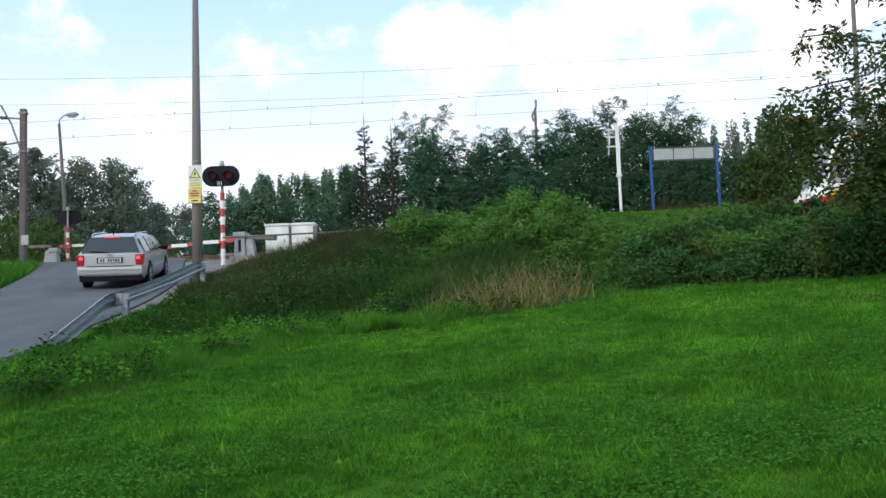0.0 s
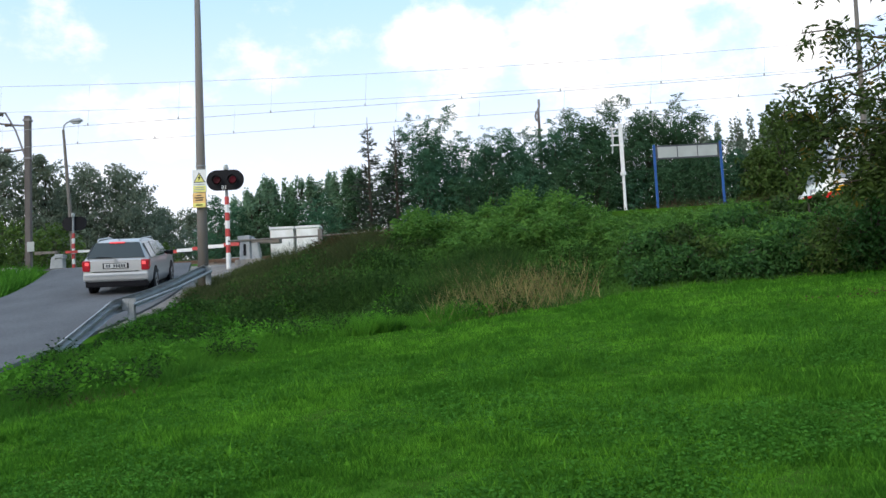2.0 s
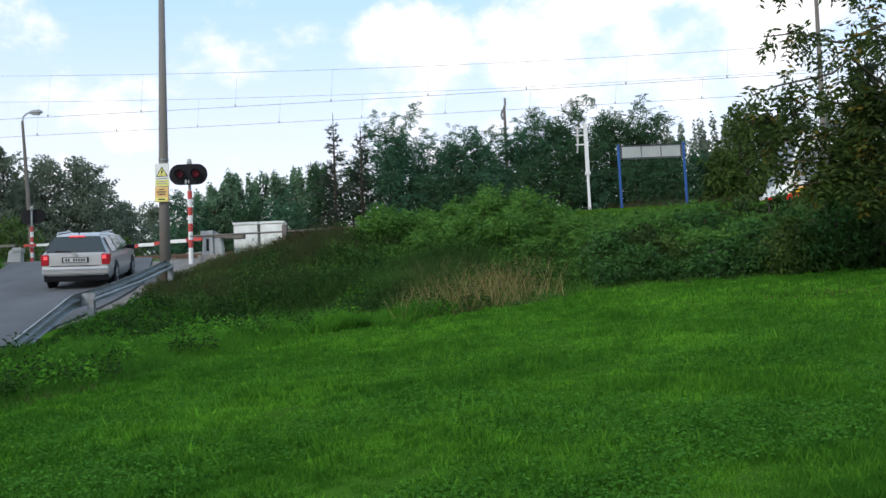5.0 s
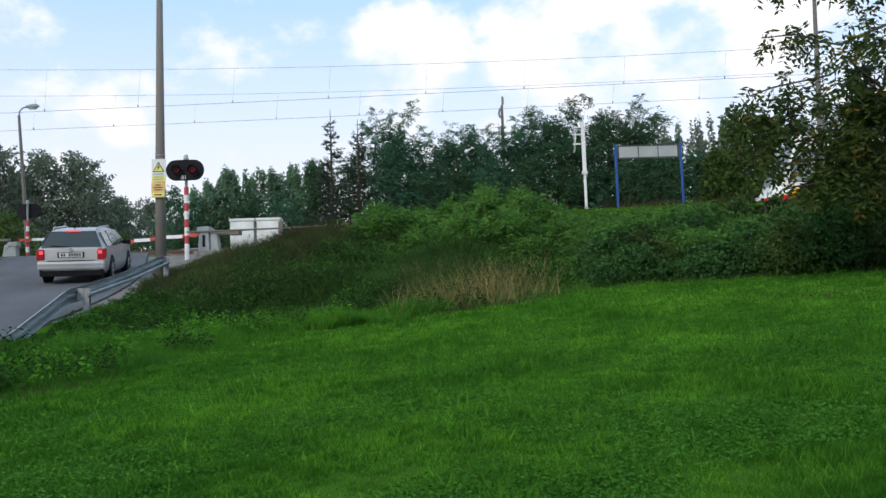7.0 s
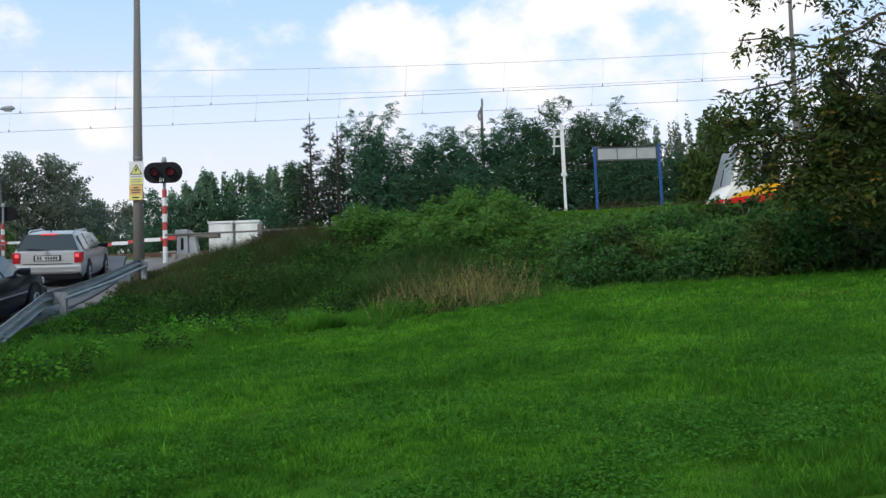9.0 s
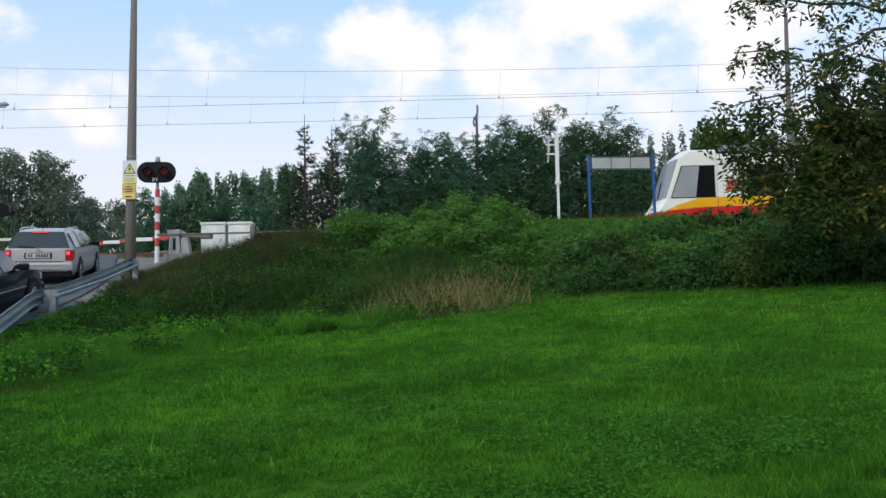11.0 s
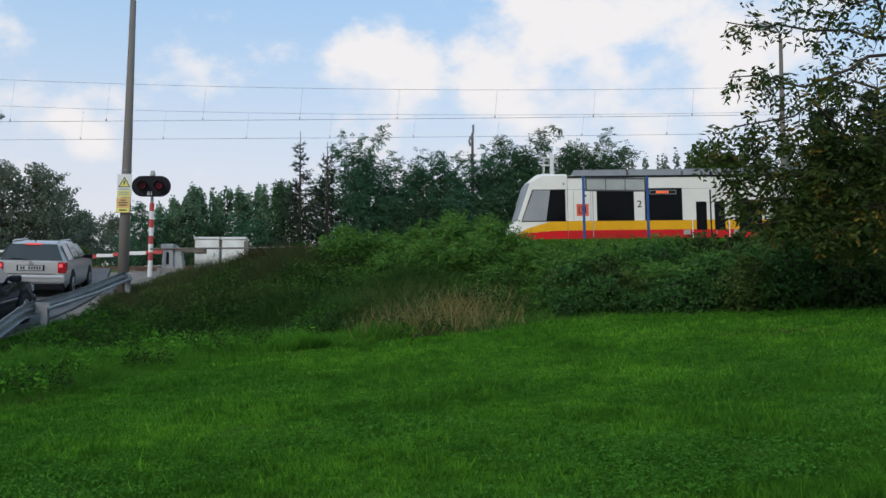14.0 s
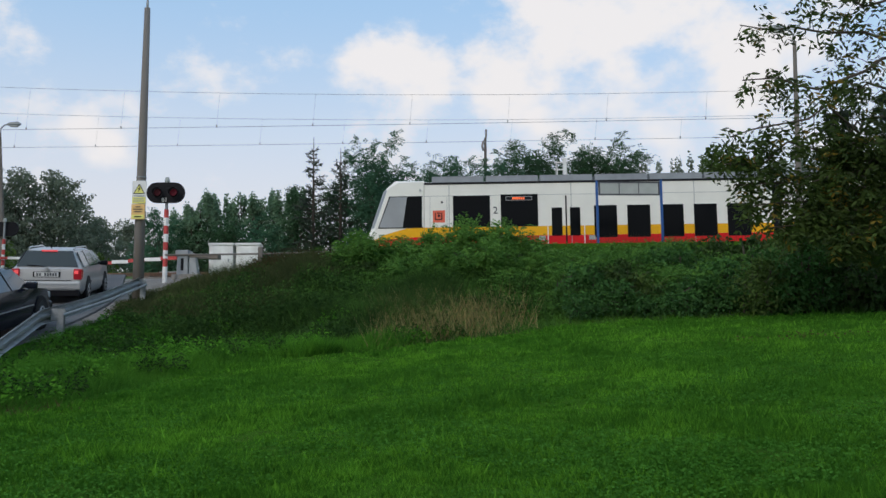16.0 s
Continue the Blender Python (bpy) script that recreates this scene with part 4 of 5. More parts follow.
def dark_saloon():
    st = [(-2.3, 0.35, 0.62, 0.68, 0.78, 0.78, 0.74), (-2.2, 0.26, 0.92, 0.98, 0.84, 0.82, 0.7), (-1.55, 0.22, 0.94, 1.0, 0.86, 0.85, 0.66), (-0.9, 0.2, 0.93, 1.38, 0.86, 0.86, 0.58), (-0.3, 0.2, 0.92, 1.43, 0.86, 0.86, 0.58),
          (0.15, 0.2, 0.91, 1.39, 0.86, 0.86, 0.58), (0.35, 0.2, 0.91, 1.32, 0.86, 0.86, 0.59), (1.05, 0.2, 0.90, 0.94, 0.86, 0.86, 0.76), (1.8, 0.2, 0.82, 0.85, 0.85, 0.83, 0.7), (2.1, 0.24, 0.66, 0.74, 0.82, 0.78, 0.66), (2.25, 0.33, 0.54, 0.6, 0.72, 0.7, 0.6)]
    e, b = make_car("saloon_car", "dark blue-black saloon car drawing up behind the estate", M_NAVY, st, False)
    for sg in (-1, 1):
        for y0, y1, z1, y2, y3 in ((-1.25, -0.35, 1.33, -0.85, -0.38), (-0.28, 0.72, 1.34, -0.31, 0.26)):
            x0, x1 = sg * 0.852, sg * 0.63
            part("side_window", Shape().add([(x0, y0, 0.95), (x0, y1, 0.95), (x1, y3, z1), (x1, y2, z1), (x0 + sg * 0.022, y0, 0.95), (x0 + sg * 0.022, y1, 0.95), (x1 + sg * 0.022, y3, z1), (x1 + sg * 0.022, y2, z1)], [(0, 1, 2, 3), (4, 5, 6, 7), (0, 1, 5, 4), (1, 2, 6, 5), (2, 3, 7, 6), (3, 0, 4, 7)]), M_TCAB, b)
        part("side_strip", Shape().box((sg * 0.872, -1.0, 0.55), (sg * 0.89, 0.85, 0.575)), M_RIM, b, "thin chrome strip")
        part("door_mirror", Shape().box((sg * 0.84, 0.5, 0.92), (sg * 1.05, 0.65, 1.06), bevel=0.035), M_NAVY, b)
        part("headlight", Shape().box((sg * 0.5, 1.98, 0.6), (sg * 0.80, 2.14, 0.74), bevel=0.03), M_PANEL, b, "clear headlight")
    part("rear_shelf_window", Shape().add([(-0.6, -1.55, 1.0), (0.6, -1.55, 1.0), (0.5, -0.95, 1.37), (-0.5, -0.95, 1.37), (-0.6, -1.56, 1.03), (0.6, -1.56, 1.03), (0.5, -0.96, 1.40), (-0.5, -0.96, 1.40)], [(0, 1, 2, 3), (4, 5, 6, 7), (0, 1, 5, 4), (1, 2, 6, 5), (2, 3, 7, 6), (3, 0, 4, 7)]), M_GLASS, b)
    part("windscreen", Shape().add([(-0.66, 1.02, 0.99), (0.66, 1.02, 0.99), (0.52, 0.40, 1.33), (-0.52, 0.40, 1.33), (-0.66, 1.04, 1.01), (0.66, 1.04, 1.01), (0.52, 0.42, 1.35), (-0.52, 0.42, 1.35)], [(0, 1, 2, 3), (4, 5, 6, 7), (0, 1, 5, 4), (1, 2, 6, 5), (2, 3, 7, 6), (3, 0, 4, 7)]), M_GLASS, b)
    part("bumper", Shape().box((-0.8, 2.05, 0.3), (0.8, 2.3, 0.52), bevel=0.05), M_NAVY, b)
    return e


saloon = dark_saloon()


# ---- plants ----
M_LEAF_DARK = mat("dark_foliage", (0.07, 0.155, 0.07), 0.65, var=0.25, scale=0.8, island=0.6, col2=(0.04, 0.08, 0.038), trans=0.4)
M_LEAF_BLUE = mat("bluish_foliage", (0.085, 0.19, 0.105), 0.8, var=0.25, scale=0.8, island=0.6, col2=(0.045, 0.11, 0.062), trans=0.4)
# distance haze is painted into this pale, greyed leaf colour
M_LEAF_FAR = mat("hazed_foliage", (0.22, 0.26, 0.19), 0.8, var=0.25, scale=0.5, island=0.6, col2=(0.13, 0.165, 0.115), trans=0.4)
# leaf green of the young poplars, lightened for haze as well
M_LEAF_POPLAR = mat("young_poplar_foliage", (0.21, 0.33, 0.20), 0.8, var=0.25, scale=0.8, island=0.6, col2=(0.13, 0.215, 0.125), trans=0.4)
M_LEAF_ELDER = mat("elder_foliage", (0.14, 0.295, 0.052), 0.7, var=0.22, scale=1.0, island=0.6, col2=(0.045, 0.12, 0.024), trans=0.35)
M_LEAF_OLIVE = mat("olive_foliage", (0.10, 0.165, 0.035), 0.6, var=0.25, scale=0.9, island=0.65, col2=(0.045, 0.08, 0.02), trans=0.35)
M_LEAF_WALNUT = mat("walnut_foliage", (0.075, 0.12, 0.025), 0.55, var=0.25, scale=0.9, island=0.65, col2=(0.025, 0.04, 0.013), trans=0.3)
M_LEAF_BRAMBLE = mat("bramble_foliage", (0.075, 0.19, 0.042), 0.8, var=0.35, scale=0.8, island=0.6, col2=(0.028, 0.075, 0.02), trans=0.3, gloss=0.15)
M_DUSK = mat("dark_dock_weeds", (0.125, 0.135, 0.055), 0.9, var=0.35, scale=0.9, island=0.75, col2=(0.045, 0.062, 0.024), big=0.35, trans=0.25, gloss=0.0)
M_LEAF_SHRUB = mat("shrub_foliage", (0.065, 0.12, 0.03), 0.6, var=0.3, scale=0.9, island=0.65, col2=(0.028, 0.055, 0.016), trans=0.3)
M_NEEDLE = mat("spruce_needles", (0.035, 0.06, 0.035), 0.7, var=0.25, scale=1, island=0.5, col2=(0.016, 0.03, 0.02))
M_LEAF_TURN = mat("autumn_leaves", (0.28, 0.20, 0.03), 0.6, var=0.25, scale=1, island=0.6, col2=(0.12, 0.09, 0.02), trans=0.3)
M_CLOVER = mat("clover", (0.085, 0.245, 0.035), 0.9, var=0.2, scale=2, island=0.7, col2=(0.032, 0.11, 0.014), trans=0.25, gloss=0.0)
# herb green darkened so that the colour holds the hollow's shade
M_HERB = mat("shaded_herbs", (0.058, 0.125, 0.028), 0.85, var=0.35, scale=1.5, island=0.75, col2=(0.022, 0.05, 0.014), trans=0.25, gloss=0.02)
M_BROWN = mat("rusty_weeds", (0.13, 0.095, 0.05), 0.9, var=0.3, scale=1, island=0.7, col2=(0.06, 0.05, 0.025), gloss=0.0)


def unit(v):
    return v / np.maximum(np.linalg.norm(v, axis=1, keepdims=True), 1e-6)


def leaf_quads(c, d, length, width, rng, bend=0.0):
    """Pointed leaves: four corners each, from the stalk at c along d."""
    n = len(c)
    length = np.asarray(length).reshape(-1, 1) * np.ones((n, 1))
    width = np.asarray(width).reshape(-1, 1) * np.ones((n, 1))
    s = unit(np.cross(d, rng.normal(size=(n, 3))))
    mid = c + d * length * 0.45
    tip = c + d * length
    tip[:, 2] -= (bend * length)[:, 0]
    return np.stack([c, mid + s * width / 2, tip, mid - s * width / 2], 1)


def pinnate(c, d, rng, length, leaflet, pairs=5, thick=0.32):
    """Feathered leaves: leaflets in pairs along a drooping stalk."""
    n = len(c)
    out = []
    s = unit(np.cross(d, np.array([0, 0, 1.0]) + 0.4 * rng.normal(size=(n, 3))))
    for k in range(pairs):
        u = 0.25 + 0.75 * k / max(pairs - 1, 1)
        p = c + d * length * u
        p[:, 2] -= 0.22 * length * u * u
        for sg in (-1, 1):
            dd = unit(d * 0.45 + s * sg + np.array([0, 0, -0.25]) + 0.18 * rng.normal(size=(n, 3)))
            out.append(leaf_quads(p, dd, leaflet * (1.05 - 0.35 * abs(u - 0.6)), leaflet * thick, rng))
    return np.concatenate(out)


def clump_points(n, centre, radii, rng, shell=0.55):
    d = unit(rng.normal(size=(n, 3)))
    r = shell + (1 - shell) * rng.random((n, 1))
    r = np.where(rng.random((n, 1)) < 0.25, rng.random((n, 1)), r)
    return np.asarray(centre) + d * r * np.asarray(radii), d


def limb(s, a, b, r0, r1, rng, wob=0.06, n=5):
    a, b = np.asarray(a, float), np.asarray(b, float)
    L = np.linalg.norm(b - a)
    pts = [a + (b - a) * t + (rng.normal(size=3) * wob * L * math.sin(math.pi * t)) for t in np.linspace(0, 1, n)]
    s.tube([tuple(p) for p in pts], [r0 + (r1 - r0) * t for t in np.linspace(0, 1, n)], 6 if r0 > 0.03 else 3, cap=False)
    return pts


def build_plant(name, label, category, x, y, z, clumps, leaf, material, trunk=0.12, stems=1, group="", seed=1, extra=None, fork=0.25, fronds=()):
    """clumps: (dx, dy, dz, rx, ry, rz, count) about the foot; leaf: a function of places, directions and a generator."""
    rng = np.random.default_rng(seed)
    e = thing(name, pose(x, y, z), label, category, group)
    wood = Shape()
    top = max(c[2] for c in clumps)
    for k in range(stems):
        ox, oy = (0, 0) if stems == 1 else rng.normal(size=2) * 0.25
        tip = (clumps[0][0] * 0.5 + ox, clumps[0][1] * 0.5 + oy, top * 0.85)
        limb(wood, (ox, oy, -0.3), tip, trunk, trunk * 0.3, rng, 0.03)
        for c in clumps[k::stems]:
            h = min(max(c[2] * (0.35 + 0.4 * rng.random()), top * fork), top * 0.8)
            root = (tip[0] * h / (top * 0.85) + ox * 0.5, tip[1] * h / (top * 0.85) + oy * 0.5, h)
            pts = limb(wood, root, c[:3], trunk * 0.4, trunk * 0.1, rng, 0.08)
            for j in range(3):
                q = np.asarray(c[:3]) + rng.normal(size=3) * np.asarray(c[3:6]) * 0.55
                limb(wood, pts[3], q, trunk * 0.14, trunk * 0.04, rng, 0.08, 4)
    quads = []
    for root, way, length, count in fronds:
        root, way = np.asarray(root, float), np.asarray(way, float)
        wood.tube([tuple(root), tuple(root + way * length * 0.5), tuple(root + way * length)], [trunk * 0.12, trunk * 0.07, 0.004], 4, cap=False)
        u = 0.15 + 0.9 * rng.random((count, 1))
        p = root + way * length * u + rng.normal(size=(count, 3)) * 0.06 * length
        quads.append(leaf(p, unit(way * 0.7 + rng.normal(size=(count, 3)) * 0.7), rng))
    part("trunk", wood, M_BARK, e)
    for c in clumps:
        p, d = clump_points(int(c[6]), c[:3], c[3:6], rng)
        quads.append(leaf(p, d, rng))
    fast_mesh("crown", np.concatenate(quads), 4, material, e)
    if extra:
        fast_mesh("turned_leaves", np.concatenate([leaf(*clump_points(int(c[6] * 0.1), c[:3], c[3:6], rng), rng) for c in clumps]), 4, extra, e)
    return e


def leaf_simple(length, width, droop=0.4):
    def f(p, d, rng):
        dd = unit(d * 0.7 + rng.normal(size=p.shape) * 0.8 + np.array([0, 0, -droop]))
        return leaf_quads(p, dd, length * (0.7 + 0.6 * rng.random(len(p))), width * (0.7 + 0.6 * rng.random(len(p))), rng, 0.1)
    return f


def leaf_feather(length, leaflet, pairs=5, droop=0.25, thick=0.32):
    def f(p, d, rng):
        dd = unit(d + rng.normal(size=p.shape) * 0.45 + np.array([0, 0, -droop]))
        return pinnate(p, dd, rng, length, leaflet, pairs, thick)
    return f


def crown(h, w, n, rng, low=0.25, count=160, flat=0.8, peak=0.9):
    """Clumps that fill an uneven crown h high and w wide."""
    out = []
    for k in range(n):
        u = low + (1 - low) * (k + 0.5) / n
        env = math.sin(math.pi * min(1, 0.12 + 0.88 * (u - low) / (1 - low)) ** peak) ** 0.6
        a = k * 2.4 + rng.random()
        r = w / 2 * env * (0.35 + 0.55 * rng.random())
        s = w * (0.13 + 0.12 * rng.random()) * (0.6 + 0.5 * env)
        out.append((r * math.cos(a), r * math.sin(a), u * h - s * 0.4, s * 1.25, s * 1.25, s * flat, count))
    return out


def frond_set(h, w, n, rng, length=1.1, count=20, low=0.35):
    """Branch ends that stand out of a crown h high and w wide."""
    out = []
    for k in range(n):
        u = low + (0.93 - low) * rng.random()
        env = math.sin(math.pi * (0.12 + 0.80 * (u - low) / (1 - low))) ** 0.6
        a = rng.random() * 6.28
        r = w / 2 * env * (0.45 + 0.35 * rng.random())
        lift = 0.25 + 1.3 * max(0.0, u - 0.5)
        d = np.array([math.cos(a), math.sin(a) * 0.8, lift + 0.3 * rng.normal()])
        out.append(((r * math.cos(a), r * math.sin(a), u * h - 0.35), d / np.linalg.norm(d), length * (0.6 + 0.6 * rng.random()), count))
    return out


# locusts and their neighbours beyond the tracks
def locust(x, y, h, w, seed, dense=1.0, material=None):
    rng = np.random.default_rng(seed)
    h *= 1.05
    cl = crown(h * 0.86, w * 0.8, int(12 + w * 2.0), rng, 0.12, int(80 * dense), 0.75)
    build_plant("locust_tree", "dark green feathery locust tree beyond the tracks", "tree", x, y, 5.3, cl, leaf_feather(0.42, 0.135, 5, 0.2, 0.42), material or M_LEAF_BLUE, 0.14, group="trees beyond the tracks", seed=seed, fronds=frond_set(h, w * 1.05, int(16 + 7 * w), rng, 1.15, 22))


locust(-0.85, 46, 7.3, 3.0, 11, 0.8)
locust(0.7, 47, 5.4, 3.4, 12)
locust(2.3, 48, 6.7, 3.4, 13)
locust(3.85, 47.5, 6.5, 3.2, 14)
locust(5.7, 47, 6.8, 3.6, 15, 1.1)
locust(8.0, 47, 7.7, 4.8, 16, 1.5, M_LEAF_DARK)
locust(10.8, 48, 8.3, 5.4, 17, 1.5, M_LEAF_DARK)
locust(12.7, 48.5, 7.6, 4.2, 18, 1.3, M_LEAF_DARK)


def spruce(x, y, z, h, w, seed, label="dark narrow spruce with a bare pointed top", dens=1.0):
    rng = np.random.default_rng(seed)
    e = thing("spruce_tree", pose(x, y, z), label, "tree", "spruces")
    wood = Shape()
    wood.tube([(0, 0, -0.3), (0, 0, h * 0.5), (0, 0, h)], [0.12, 0.07, 0.012], 7)
    quads = []
    zz = h * 0.1
    while zz < h * 0.9:
        r = (w / 2 * (1 - zz / h) ** 0.75 + 0.06) * (0.75 + 0.5 * rng.random())
        for k in range(int((3 if dens < 2 else 5) + 3 * r)):
            a = rng.random() * 6.28
            L = r * (0.35 + 0.8 * rng.random())
            tip = np.array([math.cos(a) * L, math.sin(a) * L, zz + (0.25 * rng.random() - 0.1) * L + 0.1])
            root = np.array([0, 0, zz])
            wood.tube([tuple(root), tuple(tip)], [0.02, 0.006], 4, cap=False)
            n = int((26 * L + 6) * dens)
            p = root + (tip - root) * (0.2 + 0.8 * rng.random((n, 1)))
            d = unit((tip - root)[None] + rng.normal(size=(n, 3)) * 0.5 * L + np.array([0, 0, -0.1]))
            quads.append(leaf_quads(p, d, 0.16 + 0.1 * rng.random(n), 0.05, rng))
        zz += 0.16 + 0.1 * (1 - zz / h)
    part("trunk", wood, M_BARK, e)
    fast_mesh("needles", np.concatenate(quads), 4, M_NEEDLE, e)


spruce(-3.7, 44, 5.3, 7.1, 2.6, 21)
spruce(-2.4, 44.5, 5.3, 6.7, 2.0, 22)


def poplar(x, y, z, h, w, seed, material, label, count=70, size=0.24, name="poplar_tree", plumes=6):
    rng = np.random.default_rng(seed)
    cl = crown(h * (0.92 if plumes else 1.04), w, int(12 + w * 2.6), rng, 0.06, count, 1.0)
    for k in range(plumes):
        a = rng.random() * 6.28
        q = 0.42 * w * rng.random()
        cl.append((q * math.cos(a), q * math.sin(a), h * (0.82 + 0.16 * rng.random()), 0.13, 0.13, 0.13 * h, int(count * 0.6)))
    build_plant(name, label, "tree", x, y, z, cl, leaf_simple(size, size * 0.75, 0.2), material, 0.12, group="poplars", seed=seed, fronds=() if plumes else frond_set(h * 1.04, w, 46, rng, 1.3, 60, 0.2))


for k, (x, y, h, w) in enumerate(((-9.9, 46, 3.9, 2.3), (-9.1, 47, 4.6, 1.7), (-8.3, 48, 4.7, 1.9), (-7.2, 48, 4.75, 1.9), (-6.1, 48.5, 4.9, 2.4), (-5.0, 47, 4.8, 2.6), (-11.2, 50, 4.0, 2.2))):
    poplar(x, y, 5.3, h, w, 30 + k, M_LEAF_POPLAR, "young grey-green poplar with upright shoots", 170, 0.15, plumes=11)
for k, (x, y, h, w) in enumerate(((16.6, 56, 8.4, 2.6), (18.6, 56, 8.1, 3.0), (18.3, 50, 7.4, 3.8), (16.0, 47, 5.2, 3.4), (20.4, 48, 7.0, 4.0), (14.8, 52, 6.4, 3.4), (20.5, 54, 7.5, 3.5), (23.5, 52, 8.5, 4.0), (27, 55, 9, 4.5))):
    poplar(x, y, 5.3, h, w, 40 + k, M_LEAF_FAR, "poplar with upright top shoots beyond the tracks, paled by painted haze", 130, 0.19)
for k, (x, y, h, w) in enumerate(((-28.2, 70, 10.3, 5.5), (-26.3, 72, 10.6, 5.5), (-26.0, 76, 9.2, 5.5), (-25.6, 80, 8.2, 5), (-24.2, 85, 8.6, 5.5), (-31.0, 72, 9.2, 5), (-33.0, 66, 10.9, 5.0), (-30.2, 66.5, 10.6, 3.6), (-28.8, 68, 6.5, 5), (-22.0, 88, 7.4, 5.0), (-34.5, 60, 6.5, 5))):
    poplar(x, y, 5.3, h, w, 50 + k, M_LEAF_FAR, "distant full-crowned tree beyond the crossing, paled by painted haze", 400, 0.2, "far_tree", 0)


def shrub_row():
    """Dark undergrowth that closes the foot of the trees beyond the tracks."""
    rng = np.random.default_rng(77)
    k = 0
    for x, y, h, w in [(-11.5 + 1.75 * i, 45.2 + 0.8 * math.sin(i * 1.7), 2.5 + 0.9 * rng.random() + (2.0 if 4 <= i <= 6 else 1.3 if i > 6 else 0.3), 2.6) for i in range(20)] + [(25 + 2.6 * i, 47, 3.8, 3.4) for i in range(5)]:
        cl = crown(h, w, int(11 * max(1.0, h / 2.9)), rng, 0.05, 62, 1.0)
        build_plant("undergrowth_shrub", "dense dark green shrub beneath the trees", "shrub", x, y, 5.3, cl, leaf_feather(0.38, 0.14, 4, 0.25, 0.45), M_LEAF_DARK if k % 3 else M_LEAF_BLUE, 0.06, 2, "undergrowth shrubs", 200 + k)
        k += 1
    for x, y, h, w in ((-20.5, 46, 2.8, 3.2), (-22.5, 47, 3.4, 3.5), (-24.5, 48, 4.0, 3.6), (-17.5, 55, 2.6, 3), (-15, 58, 2.6, 3.0), (-23, 43, 2.4, 3.0), (-20, 58, 3.2, 3.4), (-25.5, 58, 4.6, 4), (-21, 40.5, 1.4, 2.2), (-27, 52, 4.5, 4)):
        cl = crown(h, w, 11, rng, 0.05, 90, 1.0)
        build_plant("roadside_shrub", "green roadside shrub beyond the crossing", "shrub", x, y, 5.2, cl, leaf_simple(0.24, 0.15), M_LEAF_OLIVE, 0.06, 2, "roadside shrubs", 240 + k)
        k += 1


shrub_row()


# bushes on the bank
def elder(x, y, h, w, seed, count=72):
    rng = np.random.default_rng(seed)
    cl = crown(h, w, 12, rng, 0.12, int(count * 0.7), 0.7)
    for k in range(6):
        a, q = rng.random() * 6.28, 0.4 * w * rng.random()
        cl.append((q * math.cos(a), q * math.sin(a), h * (1.0 + 0.15 * rng.random()) - 0.3 * q, 0.12, 0.12, 0.14, 14))
    build_plant("elder_bush", "bright green feathery elder bush on the bank", "bush", x, y, float(land(x, y)), cl, leaf_feather(0.34, 0.115, 5, 0.3, 0.36), M_LEAF_ELDER, 0.04, 3, "elder bushes", seed, fronds=frond_set(h * 1.12, w, 30, rng, 0.6, 9, 0.2))


for k, (x, y, h, w) in enumerate(((-0.85, 27.2, 2.0, 1.3), (0.35, 27.9, 1.45, 1.3), (1.2, 27.0, 1.75, 1.4), (2.15, 26.6, 2.75, 1.7), (3.2, 26.6, 2.6, 1.8), (2.7, 25.4, 1.9, 1.7), (4.15, 26.8, 1.7, 1.4), (1.5, 25.6, 1.5, 1.6), (4.3, 25.2, 1.35, 1.7), (5.3, 26.3, 1.15, 1.7), (6.3, 26.4, 1.1, 1.7), (5.5, 24.8, 1.2, 1.6), (7.2, 26.8, 1.0, 1.5))):
    elder(x, y - 0.9, h * 0.46, w * 0.95, 300 + k)


def bank_shrub(x, y, h, w, seed, material, label, leaf=None, count=110, extra=None, clumps=11):
    rng = np.random.default_rng(seed)
    cl = crown(h, w, clumps, rng, 0.06, count, 0.85)
    build_plant("bank_shrub", label, "bush", x, y, float(land(x, y)), cl, leaf or leaf_simple(0.13, 0.075), material, 0.035, 3, "bank shrubs", seed, extra, fronds=frond_set(h * 1.15, w * 1.1, 14, rng, 0.5, 14, 0.1))


for k, (x, y, h, w) in enumerate(((6.6, 24.4, 1.3, 1.8), (7.8, 24.4, 1.4, 1.9), (9.0, 24.2, 1.5, 1.9), (8.3, 26.3, 1.5, 1.7), (9.6, 26.0, 1.6, 1.9), (10.4, 23.8, 1.6, 1.9), (5.8, 23.4, 1.0, 1.5), (7.2, 22.8, 0.9, 1.5), (8.7, 22.6, 1.0, 1.5), (10.0, 22.2, 1.2, 1.6), (11.2, 22.0, 1.3, 1.7), (11.0, 25.5, 1.9, 2.0), (12.2, 23.2, 1.7, 1.9), (4.6, 23.2, 0.8, 1.3), (-0.6, 25.6, 0.9, 1.3), (0.4, 25.0, 0.9, 1.4), (12.2, 21.4, 1.3, 1.6), (3.2, 23.7, 0.9, 1.4), (13.4, 21.6, 1.5, 1.8), (14.5, 21.8, 1.6, 2.0))):
    if k % 5 in (0, 2, 3) and x < 10:
        bank_shrub(x, y, h * (0.50 + 0.16 * math.sin(k * 2.1)), w, 330 + k, M_LEAF_ELDER, "light green feathery shrub among the brambles", leaf_feather(0.30, 0.10, 5, 0.3, 0.36), 46)
    else:
        bank_shrub(x, y, h * (0.50 + 0.14 * math.sin(k * 1.7)), w, 330 + k, M_LEAF_BRAMBLE if k % 2 else M_LEAF_SHRUB, "tangled dark green bramble bush on the bank", count=130)
